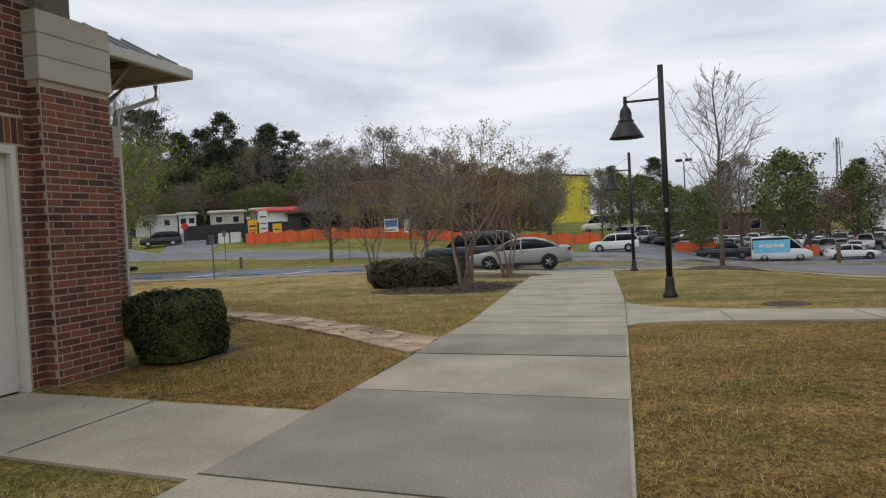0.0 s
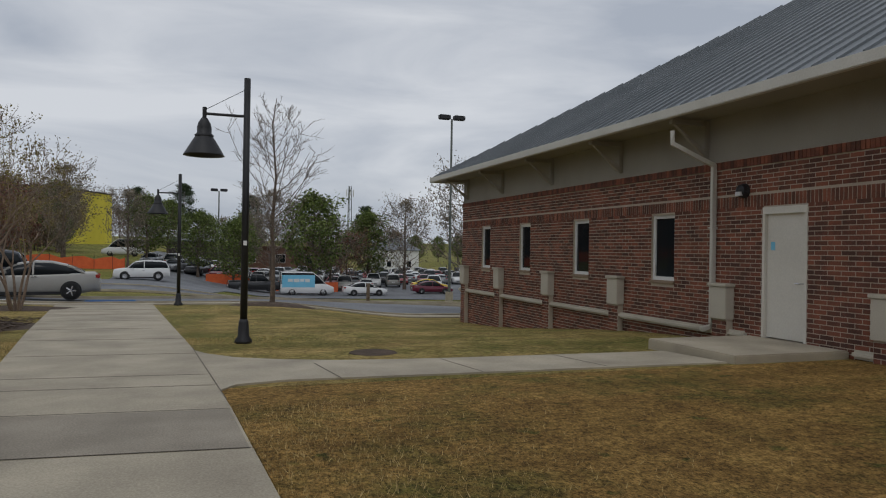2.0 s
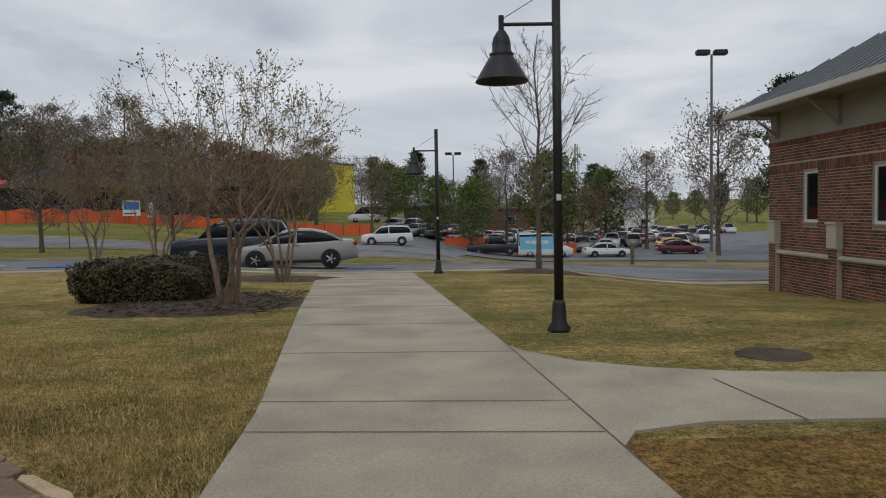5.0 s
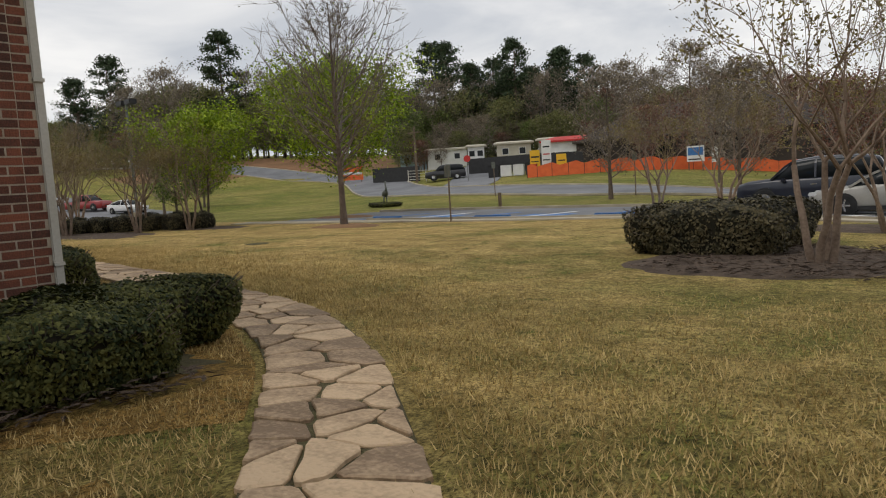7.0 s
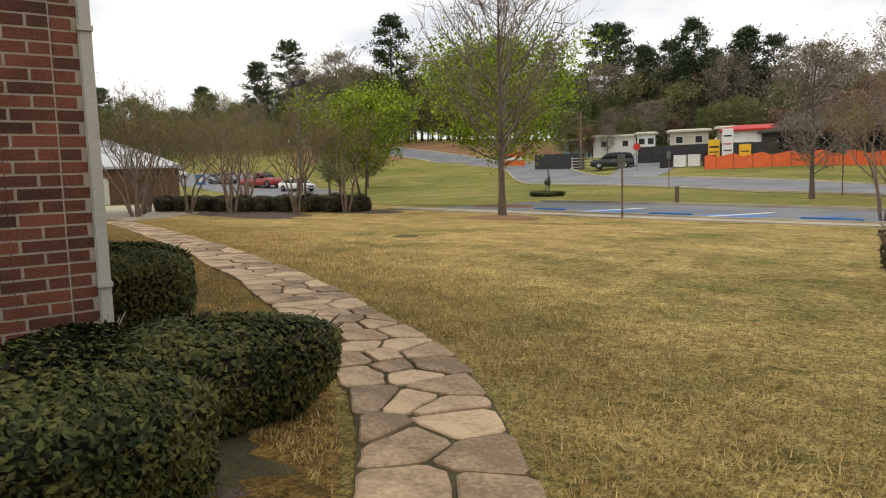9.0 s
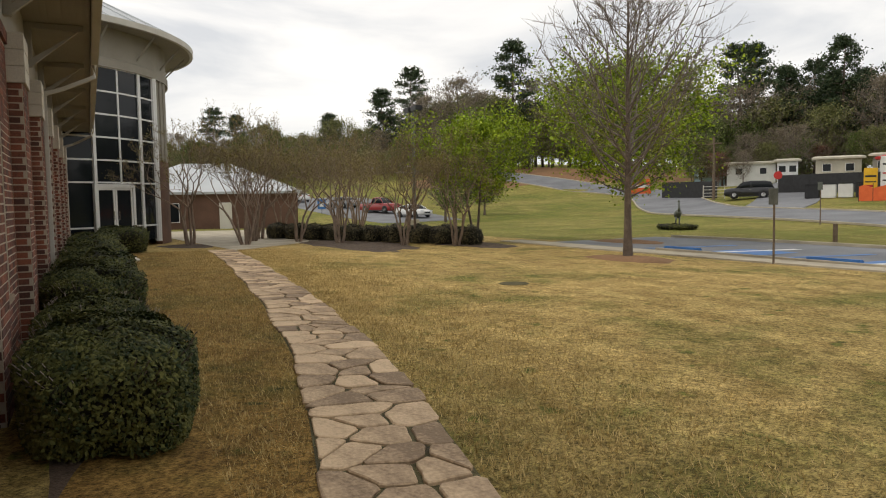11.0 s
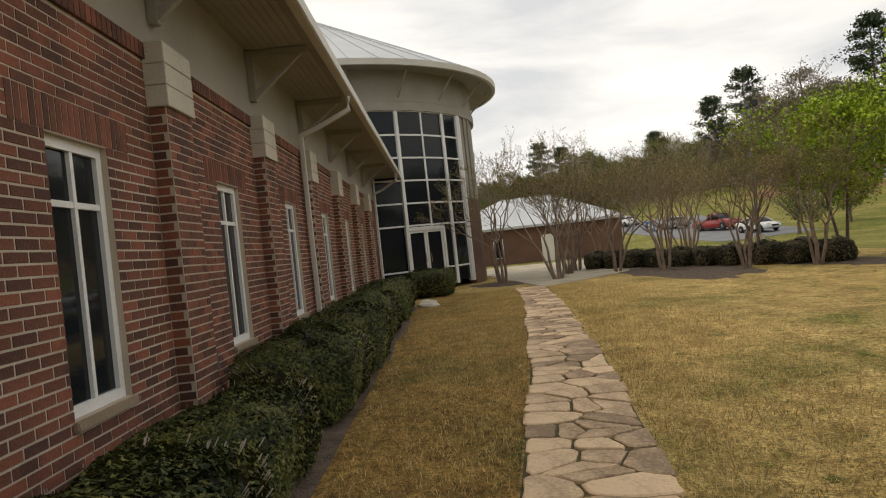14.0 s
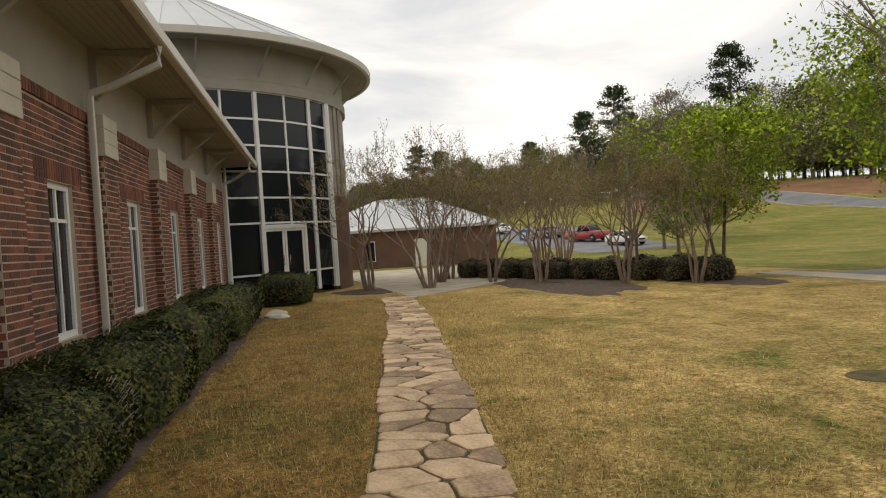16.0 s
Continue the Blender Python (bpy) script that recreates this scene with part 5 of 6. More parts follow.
def leader_tree(seed, height, trunk, clear, radius, limbs, rise, leaf=None, leaf_size=0.1, leaves=4, puff=0.25, twigs=7, sprays=3, leaf_to=1.0, shape=1.0,
                bark="bark", name="tree", label="", group="trees", twig_r=0.006, stems=1):
    """A straight trunk drawn up into the crown, limbs all the way along it, twigs on the limbs; the crown is an uneven oval."""
    rnd = random.Random(seed)
    tree = thing(name, label, "tree", group=group)
    fine, crown = Geo(), Geo()
    tops = []
    for k in range(stems):
        a = 6.28 * k / stems
        out = 0.0 if stems == 1 else radius * 0.32
        top = height * (0.93 if stems == 1 else rnd.uniform(0.75, 0.9))
        line = []
        for i in range(9):
            t = i / 8
            w = 0.012 * height * math.sin(i * 1.7 + seed + k)
            line.append(Vector((math.cos(a) * (0.05 * (stems > 1) + out * t) + w * t, math.sin(a) * (0.05 * (stems > 1) + out * t) - w * t * 0.7, -0.15 + (top + 0.15) * t)))
        g = Geo().tube(line, [trunk * (1.25 if i == 0 else 1.0) * (1 - 0.93 * (i / 8) ** 0.8) + twig_r for i in range(9)], 8, False)
        part("trunk" if stems == 1 else "stem", g, M[bark], tree, smooth=True)
        tops.append((line, top))

    def leafy_at(p, n):
        if not leaf:
            return
        if leaf_to < 1 and p.z > height * leaf_to * rnd.uniform(0.8, 1.15):
            n = 1 if rnd.random() < 0.12 else 0
        for _ in range(n):
            c = p + Vector((rnd.gauss(0, puff), rnd.gauss(0, puff), rnd.gauss(0, puff * 0.8)))
            leaf_quads(crown, c, (rnd.gauss(0, 1), rnd.gauss(0, 1), rnd.gauss(0.7, 1)), leaf_size * rnd.uniform(0.6, 1.4), rnd)
    for i in range(limbs):
        line, top = tops[i % stems]
        k = ((i // stems) + rnd.random()) / (limbs / stems)
        z = clear + (top - clear) * 0.94 * k
        t = (z + 0.15) / (top + 0.15) * 8
        b = line[int(t)].lerp(line[min(8, int(t) + 1)], t - int(t))
        r = radius * max(0.12, (math.sin(math.pi * (0.16 + 0.8 * k ** shape)))) * rnd.uniform(0.72, 1.12)
        a = i * 2.4 + rnd.uniform(-0.5, 0.5)
        d = Vector((math.cos(a), math.sin(a), 0))
        up = min(rise * r * rnd.uniform(0.8, 1.25), height * 1.04 - z)
        pts = [b, b + d * r * 0.4 + Vector((0, 0, up * 0.24)), b + d * r * 0.75 + Vector((0, 0, up * 0.6)), b + d * r + Vector((0, 0, up))]
        r0 = max(twig_r, trunk * 0.36 * (1 - 0.75 * k))
        fine.tube(pts, [r0, r0 * 0.7, r0 * 0.45, twig_r * 0.7], 5, False)
        for _ in range(twigs):
            u = rnd.uniform(0.25, 1.0) * 3
            p = pts[min(2, int(u))].lerp(pts[min(2, int(u)) + 1], u - min(2, int(u)))
            ln = r * rnd.uniform(0.2, 0.48)
            td = (d * 0.5 + Vector((rnd.gauss(0, 0.55), rnd.gauss(0, 0.55), rnd.gauss(0.25 + 0.4 * rise, 0.4)))).normalized()
            q = p + td * ln
            fine.tube([p, p.lerp(q, 0.5) + Vector((0, 0, -0.04 * ln)), q], [r0 * 0.4 + twig_r * 0.5, twig_r, twig_r * 0.6], 3, False)
            leafy_at(p.lerp(q, 0.6), leaves)
            for _ in range(sprays):
                h = p.lerp(q, rnd.uniform(0.3, 1.0))
                e = h + (td + Vector((rnd.gauss(0, 0.6), rnd.gauss(0, 0.6), rnd.gauss(0.2, 0.4)))).normalized() * ln * rnd.uniform(0.35, 0.75)
                fine.tube([h, e], [twig_r * 0.8, twig_r * 0.45], 3, False)
                leafy_at(e, leaves)
    tagged(part("branching", fine, M["twig" if bark == "bark" else bark], tree), kind="stuff")
    if leaf:
        tagged(part("crown", crown, M[leaf], tree), kind="stuff")
    return tree


MY = "multi-stemmed crape myrtle with sparse olive buds"
myrtle = place(skeleton_tree(3, 5.0, 0.06, 5, 2, 0.64, "leafbud", 0.046, 9, twig_r=0.008, stems=4, bark="barkmyrtle", first=0.30, droop=-0.006, name="crape_myrtle", label=MY, group="crape myrtles", shrink=0.74), -3.3, 19.0, 1.02)
myrtle2 = place(skeleton_tree(8, 5.0, 0.055, 5, 2, 0.58, "leafbud", 0.05, 8, twig_r=0.008, stems=5, bark="barkmyrtle", first=0.31, droop=-0.012, name="crape_myrtle", label=MY, group="crape myrtles", shrink=0.73), -3.6, 25.4, 0.88, 40)
for x, y, s, r, k in ((-11.5, 31.5, 0.85, 100, 1), (-38.5, 15.4, 1.25, 20, 0), (-37.2, 17.6, 1.2, 77, 1), (-38.6, 20.4, 1.15, 130, 0), (-40.5, 18.6, 1.2, 200, 1), (-35.9, 21.6, 1.15, 250, 0), (-8.3, 29.0, 0.85, 60, 0), (-34.4, 24.6, 1.1, 20, 0), (-43, 19.5, 1.2, 340, 1), (-31.2, 25.2, 1.0, 160, 1),
                      (-33.0, 23.6, 1.0, 310, 1), (-41.5, 23.5, 1.2, 10, 0), (-44.5, 25.5, 1.2, 60, 1), (-46.5, 21.5, 1.2, 95, 0), (-50, 27.5, 1.3, 195, 1)):
    put((myrtle, myrtle2)[k], x, y, s, r)
bare = place(leader_tree(12, 7.9, 0.085, 1.9, 1.55, 46, 1.25, None, twigs=7, sprays=4, twig_r=0.007, shape=0.8, name="bare_tree", label="leafless young shade tree with upswept grey branches", group="bare trees"), 3.85, 28.0)
oak = place(leader_tree(15, 8.9, 0.13, 2.0, 2.7, 66, 1.2, "leafolive", 0.085, 4, 0.16, twigs=9, sprays=4, twig_r=0.008, leaf_to=0.56, shape=0.75, name="shade_tree", label="shade tree with olive new leaf below bare upswept twigs", group="shade trees"), -21.5, 26.1)
spring = place(leader_tree(19, 5.9, 0.07, 1.7, 2.6, 40, 0.75, "leafnew", 0.13, 12, 0.22, twigs=7, sprays=3, stems=3, name="spring_tree", label="small tree in bright fresh green leaf", group="green trees"), -33.3, 27.3)
big_spring = place(leader_tree(21, 7.8, 0.13, 1.9, 4.0, 56, 0.55, "leafnew", 0.15, 11, 0.26, twigs=8, sprays=3, name="spring_tree", label="broad round tree in fresh yellow-green leaf", group="green trees"), -28.6, 32.2)
wide = place(leader_tree(23, 12.5, 0.22, 1.6, 3.7, 60, 0.7, "leafmid", 0.34, 6, 0.4, twigs=6, sprays=2, twig_r=0.02, shape=0.7, name="green_tree", label="upright green tree at the car park", group="green trees"), 14.2, 86)
grey = place(leader_tree(27, 16, 0.24, 2.2, 4.6, 42, 1.1, "leafgrey", 0.26, 4, 0.45, twigs=6, sprays=3, twig_r=0.028, shape=0.8, name="woodland_tree", label="bare woodland tree with a grey-brown twig haze", group="woodland"), -40, 104)
rust = place(leader_tree(31, 11, 0.18, 1.5, 4.0, 40, 0.9, "leafred", 0.26, 4, 0.4, twigs=6, sprays=3, twig_r=0.026, name="woodland_tree", label="woodland tree with reddish buds", group="woodland"), -28, 108)
sage = place(leader_tree(35, 15, 0.24, 1.6, 5.2, 44, 0.7, "leafsage", 0.42, 7, 0.6, twigs=6, sprays=2, twig_r=0.026, name="woodland_tree", label="tall woodland tree in soft olive new leaf", group="woodland"), -86, 128)


def pine(seed, h):
    """A tall bare bole under a deep irregular crown of separate needle tufts."""
    rnd = random.Random(seed)
    t = thing("pine_tree", "tall dark green loblolly pine", "tree", group="pines")
    trunk = Geo()
    pts = [(0.012 * h * math.sin(i * 0.9 + seed), 0.012 * h * math.cos(i * 1.3), h * i / 9) for i in range(10)]
    pts[0] = (0, 0, -0.4)
    trunk.tube(pts, [0.32 * (1 - i / 10) + 0.03 for i in range(10)], 8, False)
    crown = Geo()
    for i in range(80):
        k = rnd.random()
        z = h * (0.3 + 0.68 * k)
        L = h * 0.2 * math.sin(math.pi * (0.2 + 0.74 * k)) * rnd.uniform(0.45, 1.15) + 0.4
        a = rnd.uniform(0, 6.28)
        b = Vector((0.0, 0.0, z))
        e = b + Vector((math.cos(a) * L, math.sin(a) * L, L * rnd.uniform(0.0, 0.5)))
        trunk.tube([b, e], [0.07, 0.02], 3, False)
        for _ in range(4):
            c0 = b.lerp(e, rnd.uniform(0.4, 1.05))
            rr = rnd.uniform(0.45, 0.95)
            for _ in range(22):
                d = Vector((rnd.gauss(0, 1), rnd.gauss(0, 1), rnd.gauss(0, 0.6))) * rr * 0.75
                leaf_quads(crown, c0 + d, (rnd.gauss(0, 1), rnd.gauss(0, 1), rnd.gauss(0.8, 1)), rnd.uniform(0.3, 0.62), rnd)
    part("trunk", trunk, M["bark"], t)
    tagged(part("crown", crown, M["leafpine"], t), kind="stuff")
    return t


pine1 = place(pine(1, 24), -70, 106, 0.8)
pine2 = place(pine(2, 20), -64, 110, 0.85)
rnd = random.Random(77)


def polar(b, d):
    return -d * math.sin(radians(b)), 10 + d * math.cos(radians(b))


for b0, d0, s in ((36.5, 122, 0.8), (39, 120, 0.82), (41.5, 124, 0.85), (33.5, 125, 0.8), (31, 130, 0.7), (35, 132, 0.85), (44.5, 122, 0.7), (43, 128, 0.85), (37.5, 130, 0.8), (66, 165, 0.9), (69, 175, 0.9), (50, 165, 1.0), (58, 160, 1.15), (79, 200, 0.8), (81, 205, 0.8), (73, 190, 0.85)):
    x, y = polar(b0 + rnd.uniform(-0.6, 0.6), d0)
    put((pine1, pine2)[rnd.randint(0, 1)], x, y, s * rnd.uniform(0.9, 1.1), rnd.uniform(0, 360))
for i in range(170):
    b0 = 9 + 80 * (i + rnd.random()) / 170
    d0 = rnd.uniform(150, 190) if b0 > 46 else rnd.uniform(112, 145)
    if b0 > 66:
        d0 = rnd.uniform(165, 230)
    x, y = polar(b0, d0)
    t = rnd.choice((grey, sage, rust, rust, wide, grey) if b0 < 40 else (grey, sage, wide, sage, grey, wide))
    put(t, x, y, rnd.uniform(0.75, 1.15) * (0.85 if b0 < 46 else (1.1 if b0 < 66 else 0.8)), rnd.uniform(0, 360))
for i in range(46):
    b0 = -42 + 60 * (i + rnd.random()) / 46
    x, y = polar(b0, rnd.uniform(185, 260))
    put(rnd.choice((grey, wide, wide, rust, pine2)), x, y, rnd.uniform(0.7, 1.15), rnd.uniform(0, 360))
for x, y, s, t in ((-4.5, 98, 0.75, wide), (1.5, 88, 0.65, wide), (5, 80, 0.62, wide), (20, 95, 0.7, rust), (17, 90, 0.6, grey), (30, 78, 1.0, grey), (36, 72, 0.9, grey), (34, 60, 0.95, bare), (-12, 41, 0.42, grey), (-18.9, 42.0, 0.45, grey),
                   (-8, 42, 0.5, rust), (27, 92, 0.8, grey), (40, 84, 0.8, pine1), (47, 84, 0.85, pine2), (-17, 84, 0.6, rust), (-24, 82, 0.6, rust), (-30, 80, 0.62, rust), (-12, 86, 0.6, grey),
                   (-37, 84, 0.6, rust), (-20, 60, 0.45, grey), (-60, 40, 0.55, wide), (-76, 52, 0.6, wide), (-92, 56, 0.7, grey), (-70, 44, 0.55, grey), (-34, 78, 0.6, rust), (-6, 90, 0.6, grey), (10, 92, 0.8, grey), (24, 100, 0.9, wide), (8, 110, 0.8, wide), (-14, 100, 0.8, grey), (-18, 120, 0.9, wide), (-3, 125, 0.8, wide)):
    put(t, x, y, s, rnd.uniform(0, 360))
for i in range(190):
    b0 = 9 + 81 * (i + rnd.random()) / 190
    x, y = polar(b0, (rnd.uniform(154, 172) if b0 < 66 else rnd.uniform(150, 185)) if b0 > 46 else rnd.uniform(108, 122))
    put(rnd.choice((sage, wide, rust, grey)), x, y, rnd.uniform(0.3, 0.5) * (1.35 if b0 > 46 else 1.0), rnd.uniform(0, 360), "low bushy growth at the edge of the woods")
for i in range(90):
    x, y = polar(57 + 35 * (i + rnd.random()) / 90, rnd.uniform(142, 158))
    put(rnd.choice((sage, wide, sage)), x, y, rnd.uniform(0.26, 0.42), rnd.uniform(0, 360), "low bushy growth at the edge of the woods")
# low hedge row and beds before the west car park
for i in range(-1, 9):
    x, y = -33.0 - 1.25 * i, 25.4 - 0.62 * i
    hedge(x - 0.75, y - 0.5, x + 0.75, y + 0.5, 0.8, 1500, "low dark shrub in the mulch bed by the plaza", 40 + i, mat="leafbrown", size=0.08, group="plaza shrubs")
bed("mulch_bed", -35.5, 22.0, 7.5, 2.6, "dark mulch bed under the crape myrtles", 12, 0.03).rotation_euler = (0, 0, 0)
bed("mulch_bed", -31.5, 26.3, 3.5, 1.6, "dark mulch bed beside the gravel path", 13, 0.03)
bed("mulch_bed", -37.6, 15.2, 2.4, 1.5, "dark mulch bed beside the entrance", 14, 0.03)


# ---- cars ----
def wheel(parent, x, y, r, side):
    w = part("wheel", Geo().lathe([(r * 0.55, -0.1), (r * 0.93, -0.11), (r, -0.07), (r, 0.07), (r * 0.93, 0.11), (r * 0.55, 0.1)], 22), M["rubber"], parent, smooth=True)
    w.matrix_basis = pose(x, y, r, 90 * side)
    g = Geo().lathe([(r * 0.62, -0.06), (r * 0.62, -0.1), (r * 0.56, -0.085), (0.06, -0.08), (0.0, -0.08)], 22)
    for k in range(5):
        a = 6.28 * k / 5
        g.tube([(0, 0, -0.09), (r * 0.58 * math.cos(a), r * 0.58 * math.sin(a), -0.095)], 0.035, 4)
    part("rim", g, M["chrome"], w)


def car(kind, colour, label, at=(0, 0), rz=0.0, group="parked cars", category="car"):
    """A vehicle along x, its front towards -x. Rows of a shape: x, belt height, half width; then the cabin's x, height, half width."""
    L, r, belt, cabin, roof_paint = {
        "sedan": (4.8, 0.33, ((-2.4, 0.55, 0.62), (-2.3, 0.70, 0.80), (-1.9, 0.80, 0.88), (-1.2, 0.90, 0.91), (-0.6, 0.95, 0.91), (0.6, 0.98, 0.91), (1.6, 1.02, 0.90), (2.2, 1.02, 0.86), (2.38, 0.85, 0.78), (2.42, 0.6, 0.7)),
                  ((-1.25, 0.90, 0.80), (-0.45, 1.36, 0.62), (0.1, 1.45, 0.60), (0.7, 1.43, 0.60), (1.25, 1.30, 0.62), (1.85, 1.02, 0.76)), True),
        "suv": (4.8, 0.38, ((-2.4, 0.6, 0.7), (-2.33, 0.92, 0.84), (-2.0, 1.02, 0.92), (-1.1, 1.10, 0.94), (0.8, 1.12, 0.94), (2.2, 1.14, 0.92), (2.38, 1.0, 0.86), (2.42, 0.6, 0.8)),
                ((-1.2, 1.10, 0.84), (-0.55, 1.68, 0.70), (0.2, 1.78, 0.69), (1.6, 1.76, 0.69), (2.05, 1.66, 0.7), (2.36, 1.12, 0.84)), True),
        "pickup": (5.6, 0.39, ((-2.8, 0.6, 0.75), (-2.72, 1.0, 0.88), (-2.3, 1.08, 0.95), (-1.4, 1.14, 0.96), (0.6, 1.14, 0.96), (0.62, 1.12, 0.96), (2.7, 1.12, 0.96), (2.78, 1.0, 0.94), (2.8, 0.6, 0.9)),
                   ((-1.35, 1.13, 0.86), (-0.7, 1.76, 0.70), (0.0, 1.84, 0.69), (0.45, 1.82, 0.69), (0.7, 1.14, 0.84)), True),
        "van": (5.7, 0.36, ((-2.85, 0.55, 0.75), (-2.8, 0.9, 0.9), (-2.3, 1.12, 0.98), (-1.7, 1.28, 1.0), (0.0, 1.3, 1.0), (2.8, 1.3, 1.0), (2.85, 0.6, 0.98)),
                ((-1.95, 1.2, 0.92), (-1.1, 2.1, 0.86), (-0.6, 2.48, 0.84), (1.0, 2.52, 0.84), (2.75, 2.5, 0.84), (2.83, 1.3, 0.96)), True),
    }[kind]
    c = thing(kind if kind != "suv" else "car", label, category, (*at, ground_z(*at) + 0.06), rz, group=group)
    rings = []
    for x, h, w in belt:
        lo = 0.2 if abs(x) < L / 2 - 0.2 else 0.3
        half = [(0.0, lo), (w * 0.9, lo), (w, lo + 0.14), (w * 1.01, (lo + h) / 2), (w * 0.985, h - 0.1), (w * 0.93, h - 0.02), (w * 0.6, h + 0.015), (0.0, h + 0.025)]
        rings.append([(x, y, z) for y, z in half] + [(x, -y, z) for y, z in reversed(half[1:-1])])
    body = part("body", Geo().loft(rings), colour, c, smooth=True)
    rings, glass_r = [], []
    for x, h, w in cabin:
        b = np.interp(x, [q[0] for q in belt], [q[1] for q in belt]) - 0.03
        wb = np.interp(x, [q[0] for q in belt], [q[2] for q in belt]) * 0.94
        half = [(wb, b), (wb * 0.3 + w * 0.7, b + (h - b) * 0.75), (w * 0.96, h - 0.03), (w * 0.5, h + 0.012), (0, h + 0.02)]
        rings.append([(x, y, z) for y, z in half] + [(x, -y, z) for y, z in reversed(half[:-1])])
    part("cabin", Geo().loft(rings, True), M["carglass"], c, "tinted windows", smooth=True)
    g = Geo()
    n = len(cabin)
    rows = []
    for x, h, w in cabin[1:-1]:
        rows.append([(x, y, z) for y, z in ((w * 1.0, h - 0.07), (w * 0.97, h - 0.01), (w * 0.5, h + 0.03), (0, h + 0.04), (-w * 0.5, h + 0.03), (-w * 0.97, h - 0.01), (-w * 1.0, h - 0.07))])
    g.loft(rows, False, False)
    part("roof", g, colour, c, smooth=True)
    for s in (-1, 1):
        ends = [(cabin[0], cabin[1]), (cabin[-1], cabin[-2])] + ([(cabin[2], cabin[2])] if kind != "van" else [])
        for p, q in ends:
            bz = np.interp(p[0], [v[0] for v in belt], [v[1] for v in belt]) - 0.02
            wb = np.interp(p[0], [v[0] for v in belt], [v[2] for v in belt]) * 0.95
            part("pillar", Geo().tube([(p[0], s * wb, bz), ((p[0] + 2 * q[0]) / 3, s * (wb * 0.34 + q[2] * 0.67) * 1.01, bz + (q[1] - bz) * 0.7), (q[0], s * q[2] * 0.985, q[1] - 0.03)], 0.045, 4), colour, c)
        part("headlamp", Geo().box((-L / 2 + 0.03, s * 0.45, 0.62), (-L / 2 + 0.3, s * 0.8, 0.75)), M["lens"], c, bevel=0.03)
        part("tail_lamp", Geo().box((L / 2 - 0.2, s * 0.5, 0.8), (L / 2 - 0.0, s * 0.83, 0.95)), M["redlens"], c, bevel=0.03)
        part("mirror", Geo().box((cabin[0][0] + 0.35, s * 0.93, 0.98), (cabin[0][0] + 0.5, s * 1.08, 1.12)), colour, c, bevel=0.03)
        part("door_handle", Geo().box((0.05, s * 0.915, 0.86), (0.25, s * 0.95, 0.89)), M["chrome"], c)
        part("sill", Geo().box((-1.1, s * 0.86, 0.18), (1.1, s * 0.93, 0.3)), M["black"], c)
    part("grille", Geo().box((-L / 2 - 0.015, -0.42, 0.42), (-L / 2 + 0.1, 0.42, 0.6)), M["black"], c, bevel=0.02)
    part("number_plate", Geo().box((L / 2 + 0.0, -0.22, 0.62), (L / 2 + 0.03, 0.22, 0.74)), M["white"], c)
    wx = L * 0.29
    for x in (-wx, wx):
        for s in (-1, 1):
            part("wheel_arch", Geo().tube([(x, s * 0.78, r), (x, s * 0.945 if kind not in ("pickup", "van") else s * 0.99, r)], r * 1.14, 20), M["black"], c)
            wheel(c, x, s * (0.86 if kind == "sedan" else 0.9), r, s)
    if kind == "pickup":
        part("bed_cover", Geo().box((0.75, -0.8, 1.1), (2.65, 0.8, 1.17)), M["black"], c)
    return c


P = {k: paint(k + "_car_paint", v) for k, v in {"silver": (0.36, 0.345, 0.31), "navy": (0.012, 0.016, 0.03), "white": (0.75, 0.75, 0.74), "black": (0.015, 0.015, 0.017), "grey": (0.22, 0.23, 0.24), "red": (0.30, 0.02, 0.02), "gold": (0.35, 0.28, 0.18), "yellow": (0.8, 0.55, 0.02), "maroon": (0.15, 0.01, 0.03)}.items()}
car("sedan", P["silver"], "champagne silver sedan parked at the kerb", (-4.75, 33.6), 6)
car("suv", P["navy"], "dark blue SUV parked beside the silver sedan", (-7.7, 35.8), 6)
suvw = car("suv", P["white"], "white SUV parked on the lot", (-3.4, 73), 4)
car("pickup", P["black"], "black pickup truck parked by the orange barrier", (7.2, 80), 184)
van = car("van", P["white"], "white delivery van with light blue panels", (12.6, 80), 180, category="van")
for s in (-1, 1):
    part("side_panel", Geo().box((-0.75, s * 0.99, 0.9), (2.7, s * 1.012, 2.2)), M["cyan"], van, "light blue lettered panel")
    for k, (a, b) in enumerate(((-0.2, 0.3), (0.4, 0.8), (0.9, 1.5), (1.6, 2.1))):
        part("lettering", Geo().box((a, s * 1.012, 1.45 + 0.05 * (k % 2)), (b, s * 1.018, 1.8)), M["white"], van)
car("sedan", P["white"], "white sedan in the car park", (18.8, 79), 180)
lot = [car("sedan", P["grey"], "grey sedan in the car park", (-1, 92), 70), car("sedan", P["red"], "red sedan in the car park", (4, 93), 70), car("suv", P["black"], "black SUV in the car park", (1.5, 92), 72),
       car("sedan", P["white"], "white sedan in the car park", (6.6, 94), 70), car("suv", P["silver"], "silver SUV in the car park", (9.2, 94), 250), car("pickup", P["white"], "white pickup in the car park", (31, 92), 75)]
for row, (y0, xs, xe) in enumerate(((100, -4, 12), (88, 15, 24), (96, 16, 30), (110, 4, 36), (118, 14, 44), (128, 18, 52), (140, 18, 60), (104, 28, 42))):
    x = xs
    while x < xe:
        c = lot[(row * 3 + int(x * 1.7)) % 6]
        q = copy_thing(c, pose(x, y0 + 0.1 * x, ground_z(x, y0) + 0.08, 0, 0, 78 + 180 * (int(x) % 2)))
        x += 2.8 + (0.9 if int(x) % 5 == 0 else 0)
car("sedan", P["yellow"], "yellow sedan in the car park", (29.5, 89), 170)
